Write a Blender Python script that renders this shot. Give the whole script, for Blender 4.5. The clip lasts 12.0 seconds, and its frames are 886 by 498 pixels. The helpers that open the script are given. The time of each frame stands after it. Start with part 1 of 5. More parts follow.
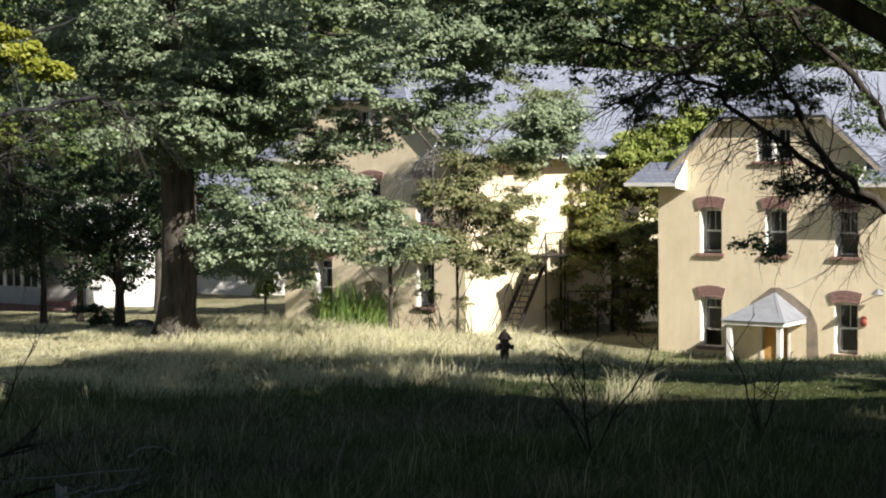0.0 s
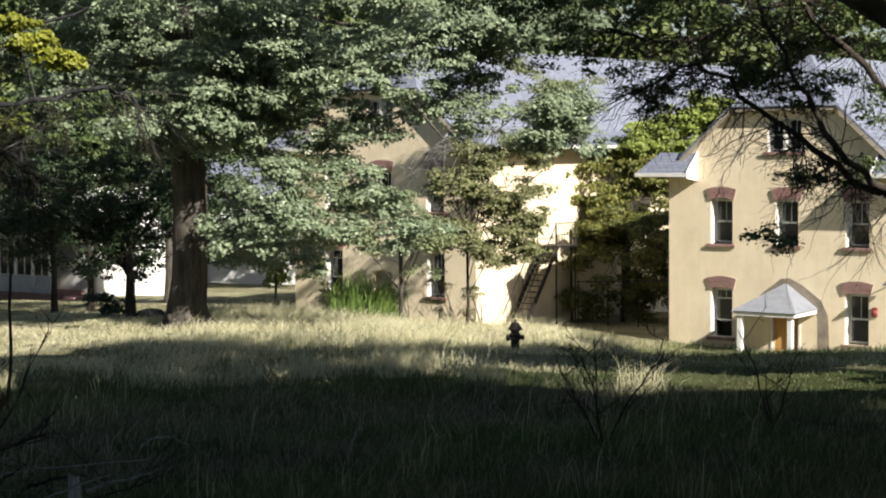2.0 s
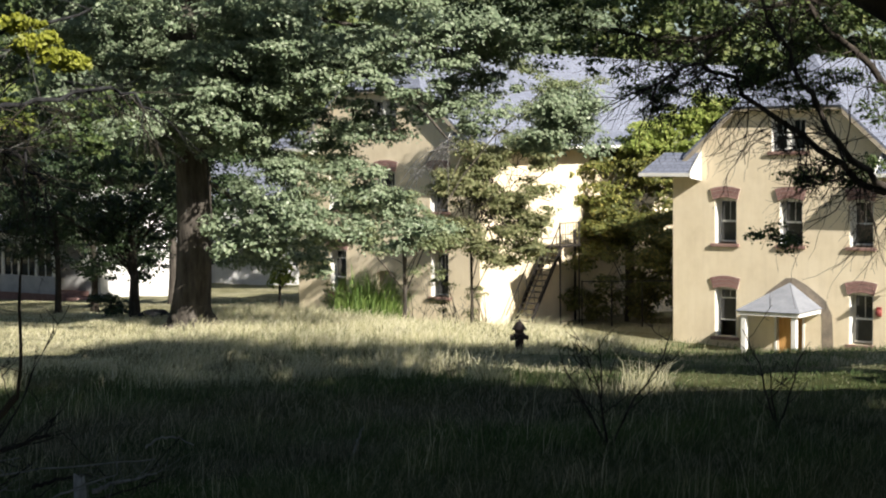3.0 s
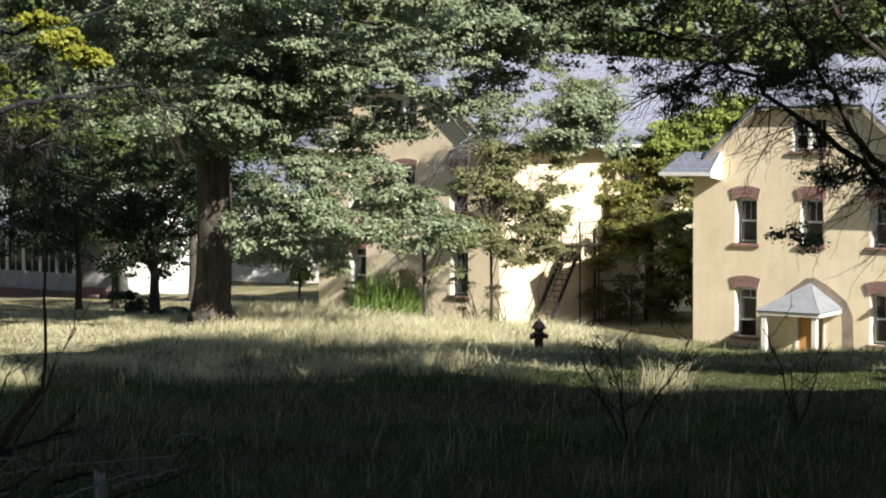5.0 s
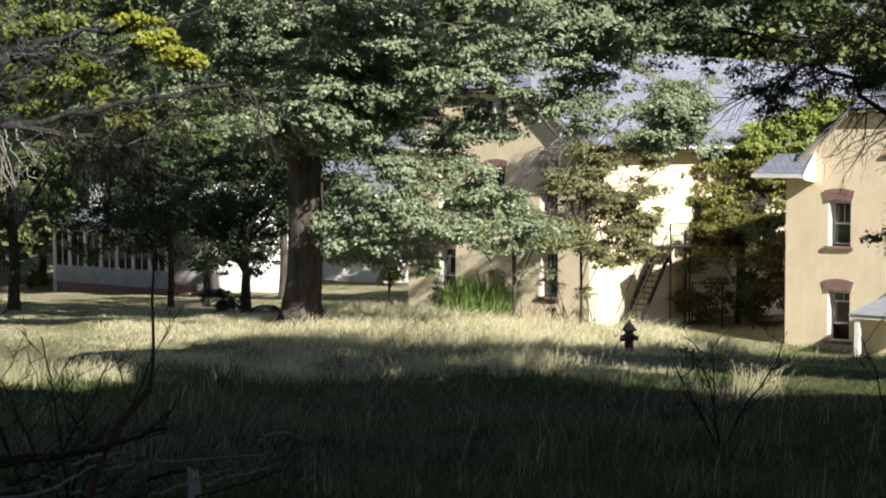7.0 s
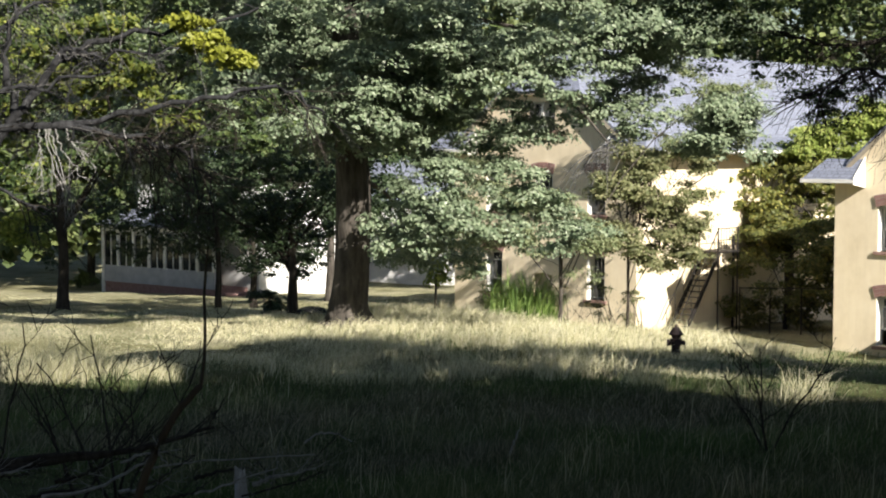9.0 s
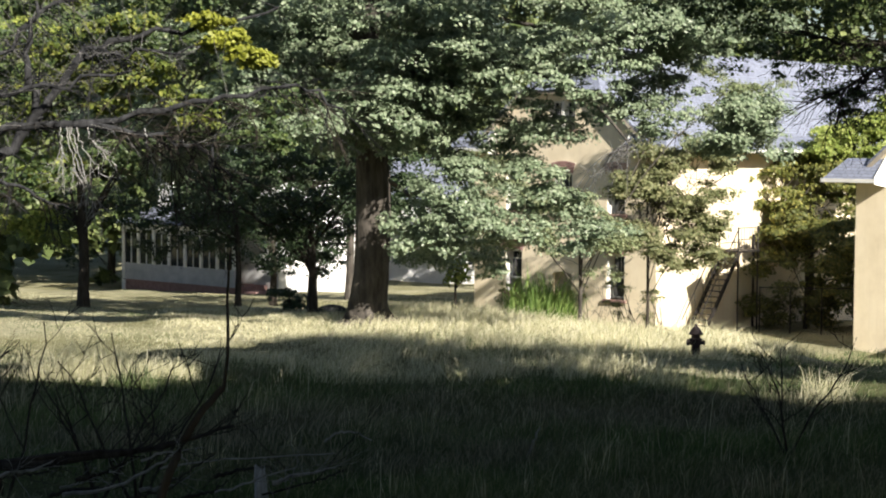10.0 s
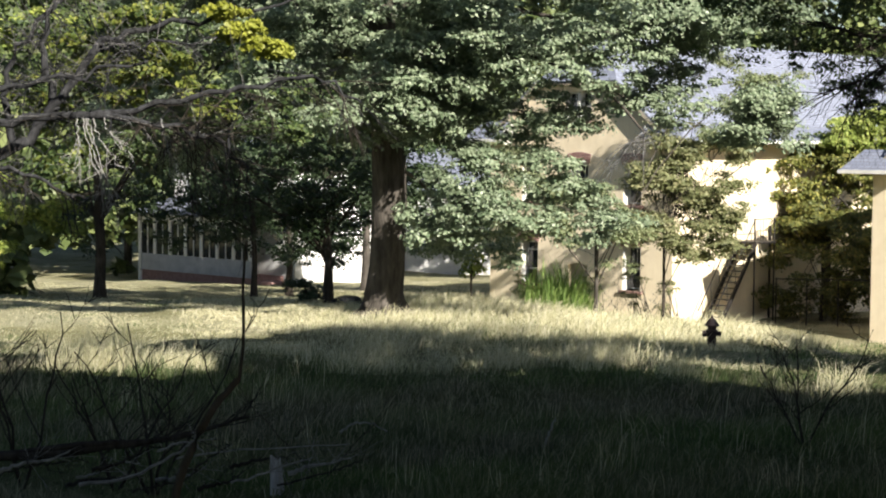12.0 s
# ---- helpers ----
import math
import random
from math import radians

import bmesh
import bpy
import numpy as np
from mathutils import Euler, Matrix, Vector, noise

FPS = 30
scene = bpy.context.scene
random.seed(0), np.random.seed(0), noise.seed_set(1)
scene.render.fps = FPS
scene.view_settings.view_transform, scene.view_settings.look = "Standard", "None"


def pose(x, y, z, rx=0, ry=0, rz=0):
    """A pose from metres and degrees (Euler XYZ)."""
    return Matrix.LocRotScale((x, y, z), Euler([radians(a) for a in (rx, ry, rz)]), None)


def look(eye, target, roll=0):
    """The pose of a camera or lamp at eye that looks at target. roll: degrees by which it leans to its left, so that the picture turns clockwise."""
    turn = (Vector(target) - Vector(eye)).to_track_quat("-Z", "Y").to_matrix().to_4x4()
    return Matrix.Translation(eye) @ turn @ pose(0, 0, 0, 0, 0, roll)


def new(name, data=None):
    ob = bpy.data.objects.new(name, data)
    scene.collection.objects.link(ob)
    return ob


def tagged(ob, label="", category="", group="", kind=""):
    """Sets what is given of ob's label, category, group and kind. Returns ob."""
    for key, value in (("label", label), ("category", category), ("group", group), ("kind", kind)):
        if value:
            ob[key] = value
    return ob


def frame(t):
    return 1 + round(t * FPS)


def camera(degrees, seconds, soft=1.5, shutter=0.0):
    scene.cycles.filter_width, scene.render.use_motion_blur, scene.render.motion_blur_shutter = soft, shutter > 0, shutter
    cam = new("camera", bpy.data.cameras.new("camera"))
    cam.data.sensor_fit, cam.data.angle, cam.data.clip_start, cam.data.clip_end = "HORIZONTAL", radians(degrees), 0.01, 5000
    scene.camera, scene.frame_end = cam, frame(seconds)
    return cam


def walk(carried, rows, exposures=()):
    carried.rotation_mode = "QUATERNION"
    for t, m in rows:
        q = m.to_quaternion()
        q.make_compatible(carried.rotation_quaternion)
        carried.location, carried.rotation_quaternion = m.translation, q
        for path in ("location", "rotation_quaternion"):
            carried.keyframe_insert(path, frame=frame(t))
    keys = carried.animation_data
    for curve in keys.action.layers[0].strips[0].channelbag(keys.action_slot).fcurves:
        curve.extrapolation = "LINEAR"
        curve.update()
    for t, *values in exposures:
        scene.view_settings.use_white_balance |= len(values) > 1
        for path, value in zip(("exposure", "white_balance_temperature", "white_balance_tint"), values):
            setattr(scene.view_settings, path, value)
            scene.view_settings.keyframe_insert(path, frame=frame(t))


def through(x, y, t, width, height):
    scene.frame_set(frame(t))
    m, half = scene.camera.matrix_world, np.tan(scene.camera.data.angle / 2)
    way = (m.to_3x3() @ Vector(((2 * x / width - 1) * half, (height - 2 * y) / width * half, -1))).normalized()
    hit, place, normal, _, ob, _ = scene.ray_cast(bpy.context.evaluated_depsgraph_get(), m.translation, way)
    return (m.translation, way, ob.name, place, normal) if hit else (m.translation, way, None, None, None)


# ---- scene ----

# ---------------------------------------------------------------- camera and walk
cam = camera(28.39, 12.0, soft=2.0)
PATH = [
    (0.0, 0.0912, -0.0339, 9.3985, 86.846, 0.571, -3.127),
    (0.5, 0.0708, -0.0309, 9.4049, 86.727, 0.448, -3.220),
    (1.0, 0.0730, -0.0271, 9.4106, 86.604, 0.409, -3.111),
    (1.5, 0.0619, -0.0234, 9.4075, 86.558, 0.424, -3.032),
    (2.0, 0.0618, -0.0178, 9.4159, 86.504, 0.445, -2.803),
    (2.5, 0.0488, -0.0145, 9.4124, 86.514, 0.527, -2.765),
    (4.5, 0.0396, -0.0090, 9.4041, 86.497, 0.377, -2.278),
    (5.0, 0.0291, 0.0016, 9.3991, 86.478, 0.341, -2.052),
    (5.5, 0.0201, 0.0082, 9.3902, 86.467, 0.307, -1.473),
    (6.0, 0.0016, 0.0085, 9.4012, 86.430, 0.226, -0.675),
    (6.5, -0.0000, 0.0003, 9.4000, 86.471, 0.200, -0.009),
    (7.0, -0.0152, 0.0087, 9.4094, 86.497, 0.099, 0.867),
    (7.5, -0.0165, 0.0103, 9.4045, 86.508, -0.050, 1.313),
    (9.5, -0.0339, 0.0074, 9.3961, 86.604, -0.284, 2.759),
    (10.0, -0.0368, 0.0028, 9.4074, 86.540, -0.352, 3.051),
    (10.5, -0.0326, 0.0003, 9.4104, 86.470, -0.412, 3.233),
    (11.0, -0.0294, -0.0027, 9.4089, 86.426, -0.349, 3.343),
    (11.5, -0.0350, -0.0030, 9.4087, 86.345, -0.398, 3.400),
    (12.0, -0.0349, -0.0004, 9.4114, 86.236, -0.403, 3.576),
]
walk(cam, [(t, pose(x, y, z, rx, ry, rz)) for t, x, y, z, rx, ry, rz in PATH],
     [(0.0, 1.10), (5.0, 1.14), (7.5, 1.20), (9.5, 1.33), (12.0, 1.43)])

# ---------------------------------------------------------------- world and sun
SUN_DIR = Vector((2.06, -2.88, 2.15)).normalized()
world = bpy.data.worlds.new("sky")
scene.world = world
world.use_nodes = True
wn = world.node_tree.nodes
sky = wn.new("ShaderNodeTexSky")
sky.sky_type = "NISHITA"
sky.sun_disc = False
sky.sun_elevation = math.asin(SUN_DIR.z)
sky.sun_rotation = math.atan2(SUN_DIR.x, SUN_DIR.y)
world.node_tree.links.new(sky.outputs[0], wn["Background"].inputs[0])
wn["Background"].inputs[1].default_value = 0.044
sun = new("sun", bpy.data.lights.new("sun", "SUN"))
sun.data.energy, sun.data.angle, sun.data.color = 5.0, radians(0.53), (1.0, 0.93, 0.83)
sun.matrix_world = look(SUN_DIR * 200, (0, 0, 0))


# ---------------------------------------------------------------- materials
def nodes_of(name, rough=0.8, metal=0.0, spec=0.3):
    m = bpy.data.materials.new(name)
    m.use_nodes = True
    nt = m.node_tree
    b = nt.nodes["Principled BSDF"]
    b.inputs["Roughness"].default_value = rough
    b.inputs["Metallic"].default_value = metal
    b.inputs["Specular IOR Level"].default_value = spec
    return m, nt, b


def noise_tex(nt, scale, detail=4.0, rough=0.6, stretch=None):
    tc = nt.nodes.new("ShaderNodeTexCoord")
    n = nt.nodes.new("ShaderNodeTexNoise")
    n.inputs["Scale"].default_value = scale
    n.inputs["Detail"].default_value = detail
    n.inputs["Roughness"].default_value = rough
    src = tc.outputs["Object"]
    if stretch:
        mp = nt.nodes.new("ShaderNodeMapping")
        mp.inputs["Scale"].default_value = stretch
        nt.links.new(src, mp.inputs[0])
        src = mp.outputs[0]
    nt.links.new(src, n.inputs["Vector"])
    return n.outputs["Fac"]


def ramp(nt, fac, stops):
    r = nt.nodes.new("ShaderNodeValToRGB")
    el = r.color_ramp.elements
    while len(el) < len(stops):
        el.new(0.5)
    for e, (p, c) in zip(el, stops):
        e.position, e.color = p, (*c, 1)
    nt.links.new(fac, r.inputs[0])
    return r.outputs[0]


def mix(nt, fac, a, b, kind="MIX"):
    m = nt.nodes.new("ShaderNodeMix")
    m.data_type, m.blend_type = "RGBA", kind
    for sock, v in ((m.inputs[0], fac), (m.inputs[6], a), (m.inputs[7], b)):
        if isinstance(v, (int, float)):
            sock.default_value = v
        elif isinstance(v, tuple):
            sock.default_value = (*v, 1)
        else:
            nt.links.new(v, sock)
    return m.outputs[2]


def bump(nt, b, fac, strength, dist=0.02):
    n = nt.nodes.new("ShaderNodeBump")
    n.inputs["Strength"].default_value = strength
    n.inputs["Distance"].default_value = dist
    nt.links.new(fac, n.inputs["Height"])
    nt.links.new(n.outputs[0], b.inputs["Normal"])


def surface(name, dark, light, scale=3.0, fine=40.0, rough=0.8, metal=0.0, bumps=0.3, stretch=None, spec=0.3):
    """A two-scale varied surface."""
    m, nt, b = nodes_of(name, rough, metal, spec)
    big = noise_tex(nt, scale, 5, 0.6, stretch)
    small = noise_tex(nt, fine, 3, 0.6, stretch)
    c = ramp(nt, big, [(0.3, dark), (0.7, light)])
    s = ramp(nt, small, [(0.3, (0.75, 0.75, 0.75)), (0.7, (1.0, 1.0, 1.0))])
    nt.links.new(mix(nt, 0.7, c, s, "MULTIPLY"), b.inputs["Base Color"])
    bump(nt, b, small, bumps)
    return m


def leaf_material(name, stops, through=0.3, rough=0.5):
    m, nt, b = nodes_of(name, rough, 0.0, 0.35)
    geo = nt.nodes.new("ShaderNodeNewGeometry")
    c = ramp(nt, geo.outputs["Random Per Island"], stops)
    big = noise_tex(nt, 0.35, 3)
    c = mix(nt, 0.45, c, ramp(nt, big, [(0.3, (0.62, 0.66, 0.6)), (0.7, (1.0, 1.0, 0.9))]), "MULTIPLY")
    nt.links.new(c, b.inputs["Base Color"])
    tr = nt.nodes.new("ShaderNodeBsdfTranslucent")
    nt.links.new(c, tr.inputs[0])
    mx = nt.nodes.new("ShaderNodeMixShader")
    mx.inputs[0].default_value = through
    nt.links.new(b.outputs[0], mx.inputs[1])
    nt.links.new(tr.outputs[0], mx.inputs[2])
    nt.links.new(mx.outputs[0], nt.nodes["Material Output"].inputs[0])
    return m


def grass_material():
    """Green and withered blades, mixed in drifts."""
    m = leaf_material("meadow grass", [(0.0, (0.04, 0.075, 0.02)), (0.5, (0.08, 0.135, 0.04)), (0.8, (0.16, 0.19, 0.08)), (1.0, (0.36, 0.35, 0.23))], 0.35, 0.7)
    nt = m.node_tree
    geo = nt.nodes.new("ShaderNodeNewGeometry")
    dry = ramp(nt, geo.outputs["Random Per Island"], [(0.0, (0.055, 0.06, 0.033)), (0.6, (0.14, 0.132, 0.09)), (1.0, (0.38, 0.34, 0.25))])
    b = nt.nodes["Principled BSDF"]
    old = b.inputs["Base Color"].links[0].from_socket
    drift = ramp(nt, noise_tex(nt, 0.16, 5, 0.65), [(0.42, (0, 0, 0)), (0.6, (1, 1, 1))])
    c = mix(nt, drift, old, dry)
    nt.links.new(c, b.inputs["Base Color"])
    for n in nt.nodes:
        if n.bl_idname == "ShaderNodeBsdfTranslucent":
            nt.links.new(c, n.inputs[0])
    return m


def stucco_material():
    m, nt, b = nodes_of("cream stucco", 0.9, 0, 0.2)
    c = ramp(nt, noise_tex(nt, 0.8, 6, 0.65), [(0.25, (0.63, 0.535, 0.38)), (0.55, (0.73, 0.635, 0.47)), (0.8, (0.78, 0.695, 0.53))])
    streak = ramp(nt, noise_tex(nt, 1.6, 5, 0.7, (2.5, 2.5, 0.25)), [(0.32, (0.72, 0.70, 0.68)), (0.55, (1, 1, 1))])
    c = mix(nt, 0.22, c, streak, "MULTIPLY")
    nt.links.new(c, b.inputs["Base Color"])
    bump(nt, b, noise_tex(nt, 60, 3), 0.35, 0.01)
    return m


def slate_material():
    m, nt, b = nodes_of("slate", 0.6, 0, 0.4)
    tc = nt.nodes.new("ShaderNodeTexCoord")
    br = nt.nodes.new("ShaderNodeTexBrick")
    for k, v in (("Scale", 1.0), ("Brick Width", 0.28), ("Row Height", 0.18), ("Mortar Size", 0.012), ("Bias", 0.0)):
        br.inputs[k].default_value = v
    br.inputs["Color1"].default_value = (0.165, 0.182, 0.24, 1)
    br.inputs["Color2"].default_value = (0.225, 0.245, 0.31, 1)
    br.inputs["Mortar"].default_value = (0.10, 0.11, 0.13, 1)
    nt.links.new(tc.outputs["UV"], br.inputs["Vector"])
    c = mix(nt, 0.5, br.outputs["Color"], ramp(nt, noise_tex(nt, 1.2, 5), [(0.3, (0.7, 0.7, 0.72)), (0.7, (1, 1, 1))]), "MULTIPLY")
    nt.links.new(c, b.inputs["Base Color"])
    bump(nt, b, br.outputs["Fac"], 0.4, -0.01)
    return m


def bark_material(name, dark, light, scale=5.0):
    m, nt, b = nodes_of(name, 0.95, 0, 0.1)
    f = noise_tex(nt, scale, 6, 0.7, (1, 1, 0.22))
    c = ramp(nt, f, [(0.3, dark), (0.65, light)])
    nt.links.new(mix(nt, 0.4, c, ramp(nt, noise_tex(nt, 1.1, 3), [(0.3, (0.6, 0.6, 0.55)), (0.7, (1, 1, 1))]), "MULTIPLY"), b.inputs["Base Color"])
    bump(nt, b, f, 0.9, 0.05)
    return m


def ground_material():
    m, nt, b = nodes_of("meadow soil", 1.0, 0, 0.05)
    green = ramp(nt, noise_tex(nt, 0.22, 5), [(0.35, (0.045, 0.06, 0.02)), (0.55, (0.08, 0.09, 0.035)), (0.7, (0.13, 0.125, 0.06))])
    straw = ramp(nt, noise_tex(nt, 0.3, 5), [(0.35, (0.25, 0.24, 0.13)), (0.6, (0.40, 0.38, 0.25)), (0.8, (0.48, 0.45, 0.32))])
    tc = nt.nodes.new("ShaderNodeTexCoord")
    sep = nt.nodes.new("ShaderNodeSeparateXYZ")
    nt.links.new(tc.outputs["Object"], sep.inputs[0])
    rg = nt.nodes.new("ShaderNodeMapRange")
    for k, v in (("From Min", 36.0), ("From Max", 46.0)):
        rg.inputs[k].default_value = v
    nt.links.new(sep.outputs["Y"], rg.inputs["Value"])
    # dry straw past y 36, which also paints the sunlit band's brightness in
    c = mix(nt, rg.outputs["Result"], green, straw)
    c = mix(nt, 0.8, c, ramp(nt, noise_tex(nt, 9, 5), [(0.3, (0.4, 0.4, 0.35)), (0.7, (1, 1, 1))]), "MULTIPLY")
    nt.links.new(c, b.inputs["Base Color"])
    bump(nt, b, noise_tex(nt, 7, 5), 1.0, 0.15)
    return m


def glass_material():
    m, nt, b = nodes_of("window glass", 0.06, 0, 0.5)
    nt.links.new(ramp(nt, noise_tex(nt, 1.5, 2), [(0.3, (0.012, 0.014, 0.016)), (0.7, (0.03, 0.033, 0.036))]), b.inputs["Base Color"])
    return m


STUCCO, SLATE, GROUND, GLASS = stucco_material(), slate_material(), ground_material(), glass_material()
WHITE = surface("white paint", (0.66, 0.65, 0.62), (0.8, 0.79, 0.76), 2.0, 50, 0.6)
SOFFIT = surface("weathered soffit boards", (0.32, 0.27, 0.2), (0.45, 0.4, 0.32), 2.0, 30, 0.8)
BRICK = surface("red brick", (0.25, 0.14, 0.125), (0.36, 0.23, 0.205), 6.0, 40, 0.9)
MORTAR = surface("mortar", (0.36, 0.30, 0.27), (0.45, 0.40, 0.36), 6.0, 60, 0.95)
SILL = surface("red sandstone sill", (0.22, 0.13, 0.11), (0.33, 0.22, 0.19), 5.0, 50, 0.9)
TIN = surface("grey painted tin roof", (0.20, 0.215, 0.25), (0.28, 0.295, 0.33), 2.5, 20, 0.5)
DOORWOOD = surface("orange plywood", (0.42, 0.22, 0.07), (0.6, 0.35, 0.13), 2.0, 25, 0.7, stretch=(6, 6, 0.6))
IRON = surface("rusty black iron", (0.012, 0.011, 0.011), (0.035, 0.03, 0.028), 8.0, 60, 0.6, 0.3)
GALV = surface("galvanised steel", (0.25, 0.26, 0.27), (0.4, 0.41, 0.42), 5.0, 60, 0.45, 0.6)
HYDRANT = surface("faded dark red paint", (0.014, 0.010, 0.010), (0.04, 0.025, 0.023), 9.0, 60, 0.6)
REDBELL = surface("red enamel", (0.19, 0.04, 0.036), (0.28, 0.075, 0.065), 5, 40, 0.5)
STAIN = surface("grey algae stain", (0.17, 0.15, 0.13), (0.36, 0.3, 0.23), 2.0, 20, 0.95)
# greyish paint, with the porch apron's blue-grey shade put into the colour
CLAP_SHADED = surface("greyish clapboard paint with porch shade in it", (0.34, 0.35, 0.375), (0.5, 0.5, 0.525), 1.5, 30, 0.75)
CLAP = surface("white clapboard paint", (0.6, 0.6, 0.6), (0.78, 0.78, 0.77), 1.5, 30, 0.7)
BARK = bark_material("oak bark", (0.026, 0.023, 0.02), (0.115, 0.102, 0.089))
BARK_GREY = bark_material("grey bark", (0.008, 0.008, 0.0085), (0.05, 0.051, 0.054), 8)
DEADWOOD = bark_material("bleached dead wood", (0.15, 0.147, 0.143), (0.4, 0.39, 0.375), 12)
STUMPWOOD = bark_material("pale splintered wood", (0.26, 0.26, 0.27), (0.62, 0.62, 0.64), 14)
GREYWOOD = bark_material("grey dead wood", (0.07, 0.067, 0.066), (0.2, 0.195, 0.19), 12)
LOCUST_BARK = bark_material("dark locust bark", (0.02, 0.017, 0.015), (0.085, 0.072, 0.062), 7)
TWIG = bark_material("dark twig bark", (0.02, 0.017, 0.014), (0.07, 0.06, 0.05), 12)
OAK_PALE = leaf_material("pale oak leaves", [(0.0, (0.14, 0.18, 0.085)), (0.5, (0.22, 0.26, 0.135)), (1.0, (0.36, 0.38, 0.23))], 0.38)
OAK = leaf_material("oak leaves", [(0.0, (0.12, 0.168, 0.1)), (0.5, (0.215, 0.27, 0.172)), (1.0, (0.33, 0.38, 0.265))], 0.28, 0.42)
LOCUST = leaf_material("locust leaves", [(0.0, (0.035, 0.06, 0.022)), (0.6, (0.075, 0.115, 0.04)), (1.0, (0.15, 0.19, 0.06))], 0.3)
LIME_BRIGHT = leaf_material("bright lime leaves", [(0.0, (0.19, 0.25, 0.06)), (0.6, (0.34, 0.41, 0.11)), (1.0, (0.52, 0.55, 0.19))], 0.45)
LIME = leaf_material("yellow-green leaves", [(0.0, (0.13, 0.17, 0.04)), (0.6, (0.25, 0.32, 0.07)), (1.0, (0.45, 0.47, 0.12))], 0.42)
WALL_LEAVES = leaf_material("thin olive leaves", [(0.0, (0.13, 0.15, 0.065)), (0.6, (0.23, 0.245, 0.12)), (1.0, (0.38, 0.36, 0.2))], 0.4)
OLIVE = leaf_material("olive vine leaves", [(0.0, (0.07, 0.09, 0.025)), (0.6, (0.15, 0.165, 0.05)), (1.0, (0.3, 0.27, 0.08))], 0.35)
YELLOW = leaf_material("yellow autumn leaves", [(0.0, (0.2, 0.225, 0.03)), (1.0, (0.4, 0.41, 0.07))], 0.4)
LIME_YELLOW = leaf_material("yellowing leaves", [(0.0, (0.085, 0.12, 0.025)), (0.6, (0.155, 0.19, 0.04)), (1.0, (0.3, 0.31, 0.07))], 0.4)
ASH = leaf_material("ash leaves", [(0.0, (0.08, 0.10, 0.03)), (0.6, (0.2, 0.215, 0.06)), (1.0, (0.4, 0.36, 0.11))], 0.4)
# darkened oak green that puts the far wood's dimness into its leaf colour
WOOD_LEAVES_DIM = leaf_material("dimmed woodland leaves", [(0.0, (0.06, 0.09, 0.03)), (0.6, (0.12, 0.155, 0.055)), (1.0, (0.22, 0.25, 0.1))], 0.3)
# leaf green with the understory's deep shade already in the colour
SHADE = leaf_material("shade-darkened understory leaves", [(0.0, (0.025, 0.045, 0.02)), (1.0, (0.06, 0.09, 0.04))], 0.25)
GRASS = grass_material()
STRAW = leaf_material("dry seeding grass", [(0.0, (0.36, 0.36, 0.2)), (0.4, (0.6, 0.56, 0.37)), (1.0, (0.78, 0.73, 0.56))], 0.4, 0.7)
FRESH = leaf_material("fresh green grass", [(0.0, (0.10, 0.18, 0.04)), (1.0, (0.24, 0.33, 0.09))], 0.4, 0.6)


# ---------------------------------------------------------------- mesh helpers
def thing(name, m=None, label="", category="", group="", kind=""):
    ob = new(name)
    ob.empty_display_size = 0.2
    if m is not None:
        ob.matrix_world = m
    return tagged(ob, label, category, group, kind)


def part(name, bm, material, parent=None, label=""):
    me = bpy.data.meshes.new(name)
    bm.normal_update()
    bm.to_mesh(me)
    bm.free()
    me.materials.append(material)
    ob = new(name, me)
    if parent:
        ob.parent = parent
    if label:
        ob["label"] = label
    return ob


def raw(name, verts, faces_idx, sizes, material, parent=None, label="", smooth=False):
    """A mesh straight from arrays: vertices, the loop's vertex indices, and each face's size."""
    me = bpy.data.meshes.new(name)
    v = np.asarray(verts, dtype=np.float32)
    li = np.asarray(faces_idx, dtype=np.int32)
    sz = np.asarray(sizes, dtype=np.int32)
    me.vertices.add(len(v))
    me.vertices.foreach_set("co", v.ravel())
    me.loops.add(len(li))
    me.loops.foreach_set("vertex_index", li)
    me.polygons.add(len(sz))
    starts = np.concatenate([[0], np.cumsum(sz)[:-1]]).astype(np.int32)
    me.polygons.foreach_set("loop_start", starts)
    me.polygons.foreach_set("use_smooth", np.full(len(sz), smooth))
    me.update(calc_edges=True)
    me.materials.append(material)
    ob = new(name, me)
    if parent:
        ob.parent = parent
    if label:
        ob["label"] = label
    return ob


def box(x0, x1, y0, y1, z0, z1, bm=None, bevel=0.0):
    bm = bm or bmesh.new()
    r = bmesh.ops.create_cube(bm, size=1.0, matrix=Matrix.Translation(((x0 + x1) / 2, (y0 + y1) / 2, (z0 + z1) / 2)) @ Matrix.Diagonal((x1 - x0, y1 - y0, z1 - z0, 1)))
    if bevel:
        es = list({e for v in r["verts"] for e in v.link_edges})
        bmesh.ops.bevel(bm, geom=es, offset=bevel, segments=1, affect="EDGES")
    return bm


